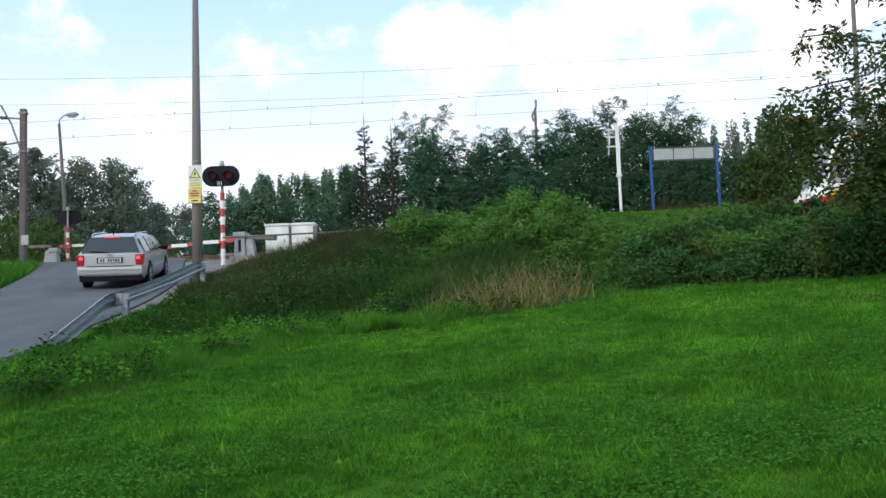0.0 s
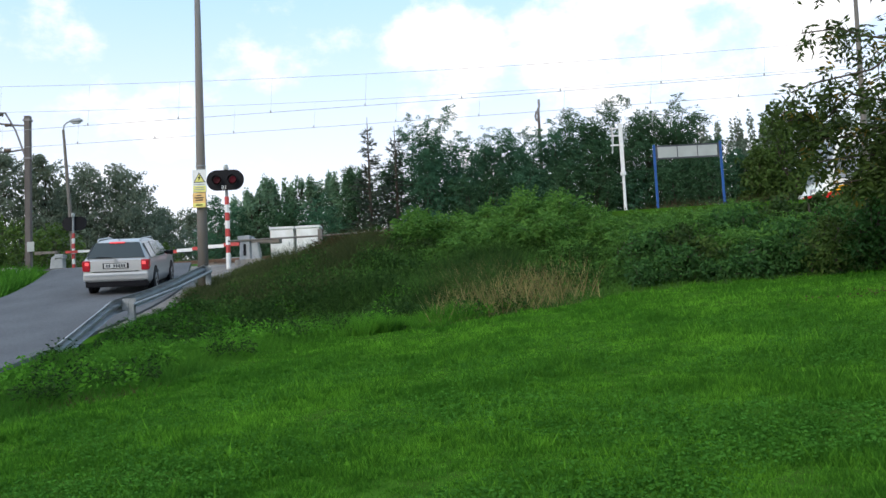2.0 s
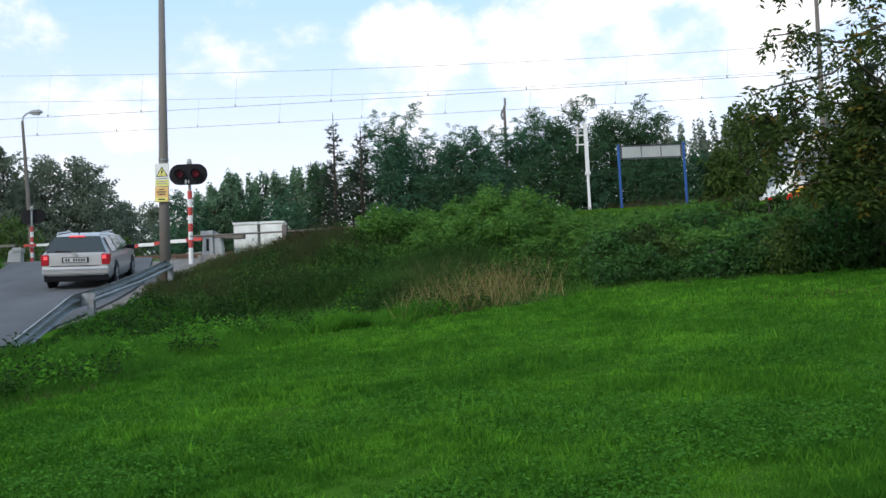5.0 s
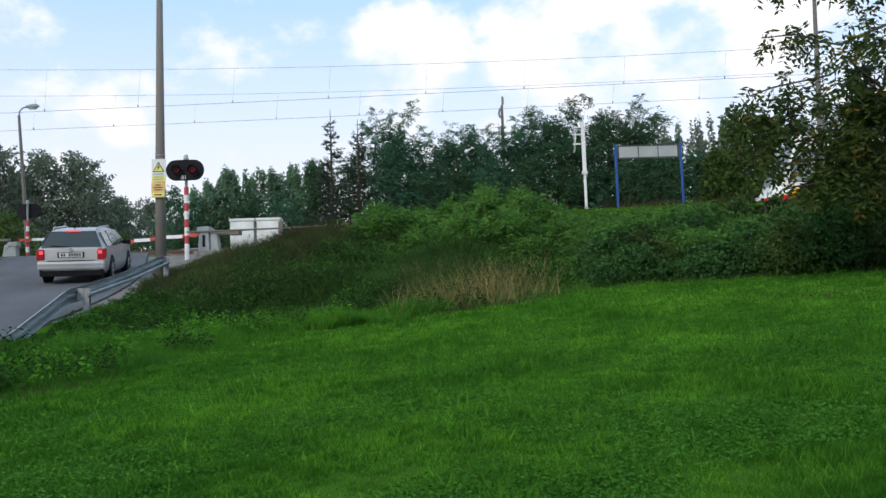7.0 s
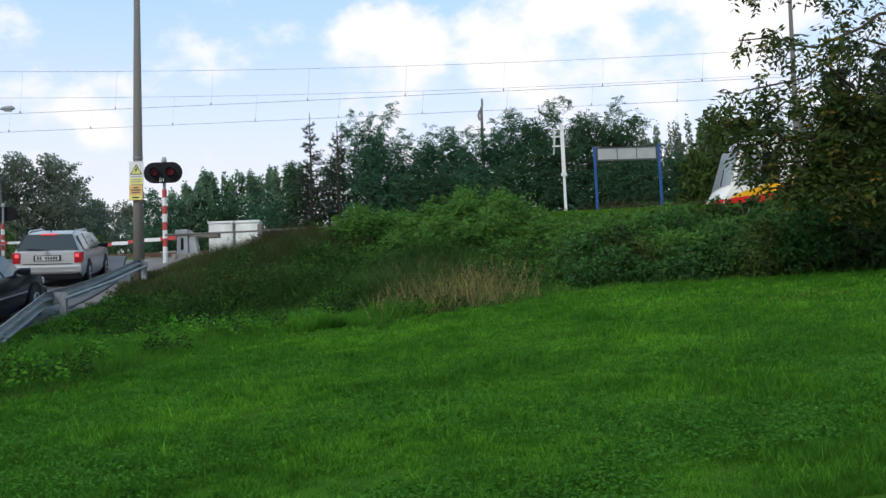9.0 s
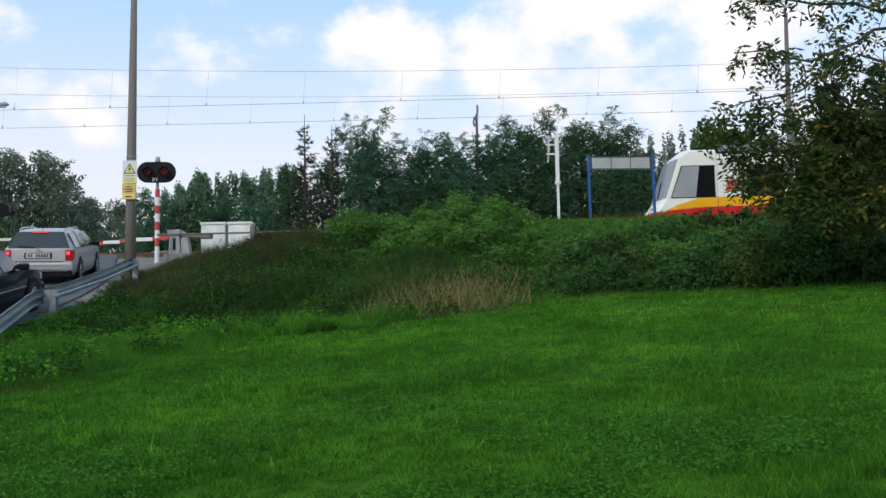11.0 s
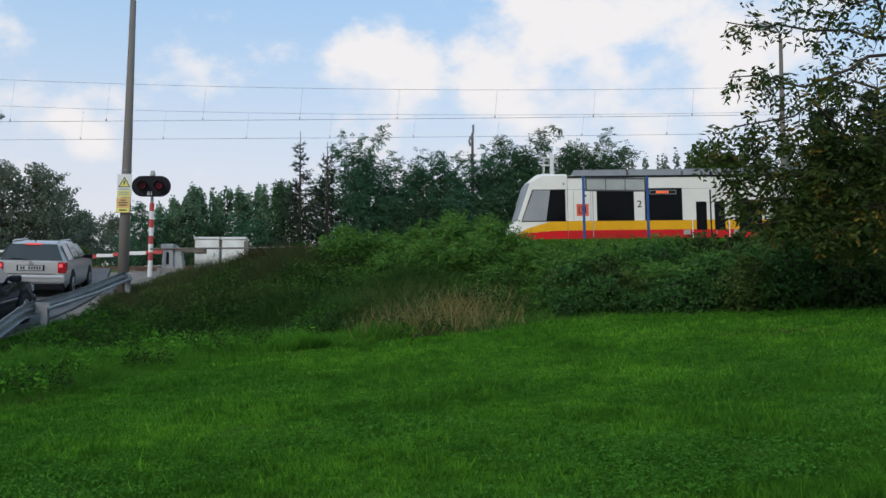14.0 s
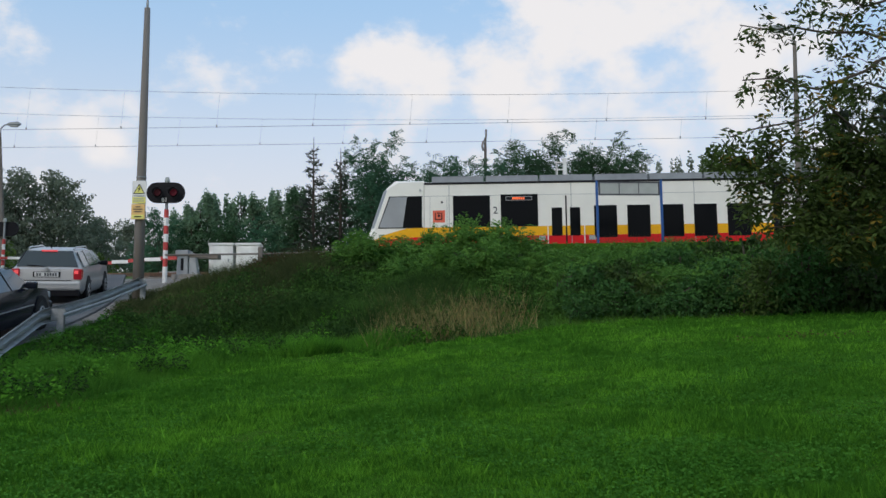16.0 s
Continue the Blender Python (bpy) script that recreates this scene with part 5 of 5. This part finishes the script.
for k in range(14):
    x = 4.5 + 0.72 * k + 0.2 * math.sin(k * 2.3)
    y = float(np.interp(x, [3, 4, 6.6, 8.3, 10.2, 14], [20.3, 20.9, 21.0, 20.6, 20.1, 19.4])) + 0.25 * math.sin(k * 1.7)
    bank_shrub(x, y, 0.5 + 0.22 * math.sin(k * 1.9) + 0.02 * k, 1.25 + 0.3 * math.sin(k * 2.9), 430 + k, M_LEAF_BRAMBLE, "low dark green bramble bush at the edge of the lawn", leaf_simple(0.10, 0.06), 130)
    bank_shrub(x + 0.35, y + 1.25, 0.72 + 0.25 * math.sin(k * 1.3 + 1), 1.5, 450 + k, (M_LEAF_BRAMBLE, M_LEAF_SHRUB, M_LEAF_OLIVE, M_LEAF_BRAMBLE, M_LEAF_ELDER)[k % 5], "dense bramble bush of mixed greens on the bank", leaf_simple(0.11, 0.07), 130)
bank_shrub(11.1, 20.6, 1.5, 1.2, 361, M_LEAF_TURN, "thin bush with yellowing leaves", count=26)
bank_shrub(11.6, 20.9, 1.1, 1.0, 362, M_LEAF_SHRUB, "tangled dark green bramble bush on the bank", count=90)


# the big-leaved tree, the spruce and the thicket beside the lawn
def walnut_tree(x, y):
    """Long boughs with drooping sprays of leaflets along their outer part."""
    rng = np.random.default_rng(91)
    e = thing("walnut_tree", pose(x, y, float(land(x, y))), "large-leaved walnut tree with drooping olive-green leaves beside the lawn", "tree")
    wood, quads, turned = Shape(), [], []
    limb(wood, (0, 0, -0.3), (-0.2, 0, 8.6), 0.14, 0.04, rng, 0.02, 7)
    leaf = leaf_feather(0.24, 0.17, 3, 0.8, 0.36)
    # height on the trunk, end of the bough, leaves along it, share of it that is leaved
    for z0, bx, by, bz, many, share in (
            (5.6, -4.1, 0.3, 6.0, 70, 0.75), (5.2, -4.15, 0.2, 4.8, 90, 0.75), (4.3, -4.5, 0.1, 3.6, 90, 0.6), (3.8, -4.5, 0.3, 3.1, 170, 0.75), (3.2, -4.35, 0.2, 2.65, 190, 0.8), (2.6, -4.15, 0.1, 2.2, 130, 0.8), (2.1, -3.9, 0.0, 1.75, 110, 0.8),
            (3.2, -3.1, -0.3, 2.6, 240, 0.8), (2.5, -3.2, -0.2, 1.95, 230, 0.8), (3.7, -2.5, -0.2, 3.3, 230, 0.8), (6.0, -2.9, 0.0, 6.5, 75, 0.8), (4.8, -2.4, 0.0, 4.7, 70, 0.8), (6.6, -1.9, 0.1, 7.4, 80, 0.8), (2.0, -2.6, -0.4, 1.5, 150, 0.8)):
        tip = np.array([bx, by, bz])
        pts = np.array(limb(wood, (0, 0, z0), tip, 0.045, 0.012, rng, 0.05, 8))
        u = 1 - share * rng.random(many) ** 1.2
        at = np.stack([np.interp(u, np.linspace(0, 1, 8), pts[:, k]) for k in range(3)], 1)
        spray = rng.integers(0, max(many // 6, 4), many)
        swing = rng.normal(size=(many, 3)) * np.array([0.20, 0.3, 0.20])
        swing = swing[spray] * (0.5 + 1.3 * (1 - u[:, None])) + rng.normal(size=(many, 3)) * 0.07
        p = at + swing
        for k in range(0, many, 5):
            wood.tube([tuple(at[k]), tuple((at[k] + p[k]) / 2 + [0, 0, 0.03]), tuple(p[k])], [0.010, 0.007, 0.004], 3, cap=False)
        d = unit(swing + rng.normal(size=(many, 3)) * 0.25)
        quads.append(leaf(p, d, rng))
        turned.append(leaf(p[::14] + 0.05, d[::14], rng))
    part("trunk", wood, M_BARK, e)
    fast_mesh("crown", np.concatenate(quads), 4, M_LEAF_WALNUT, e)
    fast_mesh("turned_leaves", np.concatenate(turned), 4, M_LEAF_TURN, e)


def side_trees():
    rng = np.random.default_rng(91)
    walnut_tree(11.3, 17.2)
    spruce(12.2, 23.5, float(land(12.2, 23.5)), 5.2, 2.4, 93, "dark dense conifer behind the walnut tree", 2.4)
    spruce(13.6, 23.0, float(land(13.6, 23.0)), 5.6, 3.2, 94, "dark dense conifer behind the walnut tree", 2.2)
    for k, (x, y, h, w) in enumerate(((15.5, 44.2, 4.6, 2.0), (16.8, 44.6, 6.9, 3.0), (18.3, 45.0, 6.4, 3.0), (20.0, 44.6, 5.6, 3.2))):
        cl = crown(h, w, 20, rng, 0.05, 150, 1.0)
        build_plant("olive_leaved_tree", "dense olive-green tree beyond the tracks", "tree", x, y, 5.3, cl, leaf_simple(0.24, 0.12, 0.5), M_LEAF_OLIVE, 0.09, 2, "olive-green trees", 480 + k, fronds=frond_set(h * 1.04, w, 26, rng, 0.9, 22, 0.3))
    for k, (x, y, h, w) in enumerate(((8.7, 20.4, 1.2, 1.6), (9.5, 20.2, 1.6, 1.8), (10.6, 19.8, 2.1, 2.0), (9.9, 21.2, 1.9, 1.9), (11.4, 20.6, 2.6, 2.4))):
        cl = crown(h, w, 18, rng, 0.05, 150, 0.95)
        build_plant("thicket_shrub", "tall olive-green thicket shrub at the edge of the lawn", "shrub", x, y, float(land(x, y)), cl, leaf_simple(0.11, 0.06, 0.5), (M_LEAF_OLIVE, M_LEAF_BRAMBLE, M_LEAF_SHRUB)[k % 3], 0.06, 3, "thicket shrubs", 490 + k)
    for k, (x, y, h, w) in enumerate(((10.3, 25.0, 1.0, 1.5), (11.2, 24.6, 1.3, 1.7), (11.9, 24.2, 2.0, 1.8), (12.9, 22.6, 3.6, 2.6), (10.6, 22.6, 1.1, 2.2), (13.4, 20.6, 3.2, 2.8), (12.0, 21.0, 2.2, 2.2), (13.0, 19.4, 2.6, 2.4), (11.0, 20.2, 1.3, 1.8))):
        cl = crown(h, w, 14, rng, 0.05, 95 if k < 3 else 130, 0.95)
        build_plant("thicket_shrub", "tall olive-green thicket shrub at the edge of the lawn", "shrub", x, y, float(land(x, y)), cl, leaf_simple(0.17, 0.09, 0.5), M_LEAF_WALNUT if k % 2 else M_LEAF_SHRUB, 0.06, 3, "thicket shrubs", 400 + k)


side_trees()


# ---- grass and weeds ----
def lawn_edge(x):
    """How far the mown grass reaches."""
    return np.interp(x, [-9, -6, -4.9, -4.2, -3.6, -3.1, -2.6, -1.4, -0.4, 0.3, 0.8, 2.3, 4, 6.6, 8.3, 10.2, 14], [6, 9.2, 10.9, 12.0, 13.8, 15.4, 16.5, 16.9, 17.1, 17.4, 17.9, 18.9, 20.0, 20.1, 19.7, 19.2, 18.5]) + 0.12 * np.sin(x * 5) + 0.1 * np.sin(x * 13 + 1)


def wave(x, y, s, k=0.0):
    """Smooth uneven field between 0 and 1."""
    return 0.5 + 0.25 * (np.sin(x * s + 1.3 * np.sin(y * s * 0.7 + k)) + np.sin(y * s * 1.13 + 1.7 * np.sin(x * s * 0.61 + 2 + k)))


def blades(name, label, x, y, height, width, material, lean=0.35, category="grass", kinds=3):
    n = len(x)
    rng = np.random.default_rng(len(name) + n)
    a = rng.random(n) * 6.283
    z = land(x, y) - 0.01
    foot = np.stack([x, y, z], 1)
    side = np.stack([np.cos(a), np.sin(a), np.zeros(n)], 1) * (width / 2).reshape(-1, 1)
    la = rng.random(n) * 6.283
    tip = foot + np.stack([np.cos(la) * lean * height, np.sin(la) * lean * height, height], 1)
    if kinds == 3:
        v, per = np.stack([foot - side, foot + side, tip], 1), 3
    else:
        v, per = np.stack([foot, (foot * 0.45 + tip * 0.55) + side + [0, 0, 0.0], tip - np.array([0, 0, 1.0]) * (height * 0.15).reshape(-1, 1), (foot * 0.45 + tip * 0.55) - side], 1), 4
    tagged(fast_mesh(name, v, per, material), label, category, kind="stuff")


def lawn():
    rng = np.random.default_rng(5)
    xs, ys = [], []
    for y0, y1, n in ((4.8, 7.5, 215000), (7.5, 11, 215000), (11, 15, 170000), (15, 21, 150000)):
        y = y0 + (y1 - y0) * rng.random(n)
        half = 0.66 * y + 1
        x = (2 * rng.random(n) - 1) * half
        keep = (y < lawn_edge(x)) & (x < 0.62 * y + 0.8) & (x > -0.56 * y - 0.5)
        xs.append(x[keep])
        ys.append(y[keep])
    x, y = np.concatenate(xs), np.concatenate(ys)
    n = len(x)
    tuft = wave(x, y, 2.3) * 0.4 + wave(x, y, 6.1, 1) * 0.3 + wave(x, y, 15.0, 2) * 0.4
    h = (0.014 + 0.105 * tuft ** 2.2) * (0.5 + 0.9 * rng.random(n))
    tall = rng.random(n) < 0.02
    h = np.where(tall, h * 2.2, h)
    blades("lawn_grass", "short mown bright green lawn grass", x, y, h, (0.005 + 0.0016 * y) * (0.7 + 0.6 * rng.random(n)), M_LAWN, 0.55)
    # clover, crowded towards the camera so that it also darkens the near lawn
    m = 90000
    y = 4.8 + 9 * rng.random(m) ** 1.9
    x = (2 * rng.random(m) - 1) * 0.6 * y
    keep = (y < lawn_edge(x)) & (wave(x, y, 1.7, 3) + 0.3 * wave(x, y, 5, 1) > 0.42 + 0.4 * rng.random(m))
    x, y = x[keep], y[keep]
    c = np.stack([x, y, land(x, y) + 0.035 + 0.045 * rng.random(len(x))], 1)
    a = rng.random(len(x)) * 6.283
    d = np.stack([np.cos(a), np.sin(a), 0.35 * rng.random(len(x))], 1)
    tagged(fast_mesh("clover", leaf_quads(c, d, 0.016 + 0.024 * rng.random(len(x)), 0.018, rng), 4, M_CLOVER), "clover and broad-leaved weeds in the lawn", "clover", kind="stuff")

    m = 90
    x, y = 6.7 + 0.7 * rng.normal(size=m), 14.9 + 0.35 * rng.normal(size=m)
    c = np.stack([x, y, land(x, y) + 0.05 + 0.02 * rng.random(m)], 1)
    tagged(fast_mesh("fallen_leaves", leaf_quads(c, unit(rng.normal(size=(m, 3)) * np.array([1, 1, 0.25])), 0.05, 0.03, rng), 4, M_BROWN), "scattered brown fallen leaves on the lawn", "leaves", kind="stuff")
    m = 750
    x, y = -5.6 + 0.7 * rng.normal(size=m), 11.9 + 0.35 * rng.normal(size=m)
    blades("withered_patch", "withered brown patch in the grass", x, y, 0.05 + 0.09 * rng.random(m), 0.012 + 0.008 * rng.random(m), M_BROWN, 0.8)
    m = 5
    x, y = 6.0 + 5 * rng.random(m), 20.6 + 2.2 * rng.random(m)
    c = np.stack([x, y, land(x, y) + 0.5 + 0.4 * rng.random(m)], 1)
    q = np.concatenate([leaf_quads(c, unit(np.stack([np.cos(a + 0 * x), -0.3 + 0 * x, np.sin(a + 0 * x)], 1)), 0.03, 0.028, rng) for a in np.arange(5) * 1.257])
    tagged(fast_mesh("white_flowers", q, 4, M_WHITE), "small white bindweed flowers in the brambles", "flowers", kind="stuff")


lawn()


def rough_grass():
    rng = np.random.default_rng(6)
    n = 380000
    x, y = -9 + 25 * rng.random(n), 9 + 20 * rng.random(n)
    x, y = np.append(x, -9 + 9.5 * rng.random(150000)), np.append(y, 7 + 14.5 * rng.random(150000))
    off = x - road_x(y)
    edge = lawn_edge(x)
    ok = (y > edge) & (off > 3.15 + 0.25 * wave(x, y, 3) + 0.35 * step(26.0, 28.5, y)) & (y < 29.5)
    x, y, edge, off = x[ok], y[ok], edge[ok], off[ok]
    depth = y - edge
    pick = rng.random(len(x))
    near = (x < -1.0) & (y < 19.3 + 1.5 * step(-1.5, -3.2, x) + 0.5 * np.sin(x * 3) + 0.4 * pick)
    fresh = near & (y > 15.0) & (wave(x, y, 1.1, 2) + 0.6 * pick > 0.66)
    verge = near & ~fresh
    bank = ~near
    short = np.where(x < -5.5, 0.6, 1.0) * np.where((x < -2.8) & (y > 21), 0.6, 1.0)
    h = (0.16 + 0.2 * wave(x, y, 1.9)) * (0.5 + rng.random(len(x))) * np.clip(0.12 + depth * 0.42, 0.12, 1) * short * (0.45 + 1.1 * wave(x, y, 1.3, 7))
    w = 0.013 * (0.7 + 0.6 * rng.random(len(x)))
    blades("verge_grass", "long green verge grass between the lawn and the road", x[verge], y[verge], h[verge], w[verge], M_VERGE, 0.6)
    blades("fresh_grass", "lush light green grass along the ditch", x[fresh], y[fresh], h[fresh] * 0.85, w[fresh], M_FRESH, 0.6)
    dead = bank & (np.abs(x - 1.5) < 1.8) & (y < 22.3) & (pick < 0.16)
    bank = bank & ~((x < -3.8) & (y > 29.3))
    weed = bank & ~dead
    dusk = weed & (x < -2.0 + 0.8 * np.sin(y * 1.3)) & (y > 22.0) & (wave(x, y, 0.8, 5) + 0.5 * pick + 0.16 * (y - 23.8) > 0.5)
    weed = weed & ~dusk
    blades("dock_weeds", "dark brownish dock weeds on the slope of the ditch", x[dusk], y[dusk], h[dusk] * 1.6, w[dusk] * 1.2, M_DUSK, 0.7, "weeds")
    blades("bank_weeds", "dull green and brown weeds covering the bank", x[weed][::2], y[weed][::2], h[weed][::2] * 1.35, w[weed][::2] * 2.1, M_WEED, 0.75, "weeds")
    blades("withered_grass", "withered straw-coloured grass in the weeds", x[dead], y[dead], h[dead] * 1.5, w[dead] * 0.6, M_DRY, 0.7, "dry grass")
    m = 1300
    x = 1.45 + 1.8 * np.clip(rng.normal(size=m) * 0.5, -1, 1)
    y = lawn_edge(x) + 0.3 + 2.4 * rng.random(m)
    blades("dry_stalks", "upright dry straw stalks at the foot of the bank", x, y, 0.2 + 0.6 * rng.random(m), 0.010 + 0.012 * rng.random(m), M_DRY, 0.55, "dry grass")
    m = 6000
    x = -0.9 + 0.55 * rng.normal(size=m)
    y = lawn_edge(x) + 0.1 + 0.8 * rng.random(m)
    blades("bright_tussocks", "bright green tussocks at the lawn's edge", x, y, (0.14 + 0.26 * rng.random(m)) * (0.4 + 0.9 * wave(x, y, 3.1)), 0.016 + 0.01 * rng.random(m), M_FRESH, 0.6)
    k = 230
    cx, cy = -8.0 + 9.5 * rng.random(k), 10.5 + 11.5 * rng.random(k)
    keep = (cy > lawn_edge(cx) + 0.15) & (cx - road_x(cy) > 3.7) & (cy < 21.8)
    cx, cy = cx[keep], cy[keep]
    size = 0.16 + 0.3 * rng.random(len(cx))
    many = 170
    i = np.repeat(np.arange(len(cx)), many)
    a, r = rng.random(len(i)) * 6.283, np.sqrt(rng.random(len(i)))
    x, y = cx[i] + np.cos(a) * r * size[i], cy[i] + np.sin(a) * r * size[i]
    c = np.stack([x, y, land(x, y) + 0.06 + size[i] * (0.25 + 0.75 * rng.random(len(i))) * (1.15 - 0.7 * r * r)], 1)
    d = unit(np.stack([np.cos(a), np.sin(a), 0.5 * rng.normal(size=len(i))], 1))
    dark = (np.arange(len(cx)) % 3 > 0)[i]
    for pick_, name, material, label in ((dark, "verge_herbs", M_HERB, "broad-leaved weeds in the long verge grass, shade in their dark colour"), (~dark, "pale_verge_herbs", M_FRESH, "fresh green broad-leaved weeds in the verge grass")):
        tagged(fast_mesh(name, leaf_quads(c[pick_], d[pick_], 0.05 + 0.05 * rng.random(pick_.sum()), 0.035, rng), 4, material), label, "weeds", kind="stuff")
    m = 70000
    x, y = -6.3 + 20 * rng.random(m), 20.5 + 8.5 * rng.random(m)
    keep = (x - road_x(y) > 4.2) & (y > lawn_edge(x) + 0.8) & ~((x < -2.5) & (y > 23.0)) & (rng.random(m) < 0.15 + 1.1 * wave(x, y, 1.6, 4) * step(4.0, 6.5, x - road_x(y)))
    x, y = x[keep], y[keep]
    c = np.stack([x, y, land(x, y) + 0.1 + 0.4 * rng.random(len(x)) * wave(x, y, 1.4)], 1)
    tagged(fast_mesh("bank_herbs", leaf_quads(c, unit(rng.normal(size=(len(x), 3)) + np.array([0, -0.2, 0.2])), 0.10, 0.05, rng), 4, M_WEED), "broad-leaved weeds and nettles on the bank", "weeds", kind="stuff")
    m = 46000
    x, y = -7.0 + 11.5 * rng.random(m), 18.6 + 8.2 * rng.random(m)
    keep = (x - road_x(y) > 3.9 + 0.9 * wave(x, y, 2.1) + 2.2 * step(24.6, 26.0, y)) & (y > lawn_edge(x) + 1.4) & (rng.random(m) < 0.25 + wave(x, y, 2.4, 1) - 0.5 * step(23.5, 26.5, y) * step(-1.0, -3.0, x))
    x, y = x[keep], y[keep]
    mound = wave(x, y, 2.7, 6)
    c = np.stack([x, y, land(x, y) + 0.05 + (0.10 + 0.45 * mound * mound) * rng.random(len(x)) ** 0.6], 1)
    d = unit(rng.normal(size=(len(x), 3)) + np.array([0, -0.2, 0.25]))
    pale = rng.random(len(x)) < 0.3
    for pick_, name, material, label in ((~pale, "slope_herbs", M_HERB, "green herbs on the slope of the ditch, its shade in their dark colour"), (pale, "pale_slope_herbs", M_WEED, "dull green herbs on the slope of the ditch")):
        tagged(fast_mesh(name, leaf_quads(c[pick_], d[pick_], 0.07 + 0.05 * rng.random(pick_.sum()), 0.04, rng), 4, material), label, "weeds", kind="stuff")
    m = 2600
    x, y = 6.6 + 4.6 * rng.random(m), 27.3 + 2.6 * rng.random(m)
    blades("tall_brown_weeds", "tall rust-brown weeds before the platform", x, y, 0.4 + 0.65 * rng.random(m), 0.015 + 0.012 * rng.random(m), M_BROWN, 0.5, "weeds")
    m = 5000
    x, y = -4.2 + 4.2 * rng.random(m), 27.2 + 1.2 * rng.random(m)
    blades("cut_brush", "heap of brown cut brush on the bank", x, y, 0.15 + 0.3 * rng.random(m), 0.03 + 0.02 * rng.random(m), M_BROWN, 1.4, "brush")
    m = 40000
    x, y = -22 + 9.5 * rng.random(m), 16 + 16.5 * rng.random(m)
    keep = road_x(y) - x > 2.4
    blades("far_verge_grass", "rough grass on the far verge of the road", x[keep], y[keep], 0.2 + 0.3 * rng.random(keep.sum()), 0.03 + 0.02 * rng.random(keep.sum()), M_VERGE, 0.6)


rough_grass()


# ---- what moves ----
def motions():
    c, q = math.cos(TRACK), math.sin(TRACK)
    rows = []
    for t, s in ((0.0, 13.4), (4.0, 13.4), (6.8, 13.4), (7.5, 13.2), (8.0, 12.95), (8.5, 12.65), (9.0, 12.2), (9.5, 11.75), (10.0, 11.2), (10.5, 10.6), (11.0, 9.95), (11.5, 9.25), (12.0, 8.42), (12.5, 7.55), (13.0, 6.53), (13.5, 5.5), (14.0, 4.22), (14.5, 2.78), (15.0, 1.33), (15.5, -0.3), (16.0, -2.08)):
        x, y, z = on_track(s + 3.24, 4.0)
        rows.append((t, pose(x, y, z, 0, 0, math.degrees(TRACK))))
    walk(train, rows)
    rows = []
    for t, y in ((0.0, -46.0), (2.0, -30.0), (4.0, -13.5), (6.0, 3.8), (7.0, 11.6), (7.5, 14.6), (7.7, 15.45), (8.0, 16.45), (8.2, 16.92), (8.5, 17.5), (9.0, 18.02), (9.4, 18.2), (10.0, 18.35), (11.3, 18.45), (16.0, 18.45)):
        g = float(road_z(y + 1.2)) - float(road_z(y - 1.4))
        rows.append((t, pose(-8.22, y, float(road_z(y)) + 0.02, math.degrees(math.atan2(g, 2.6)), 0, 2)))
    walk(saloon, rows)


motions()
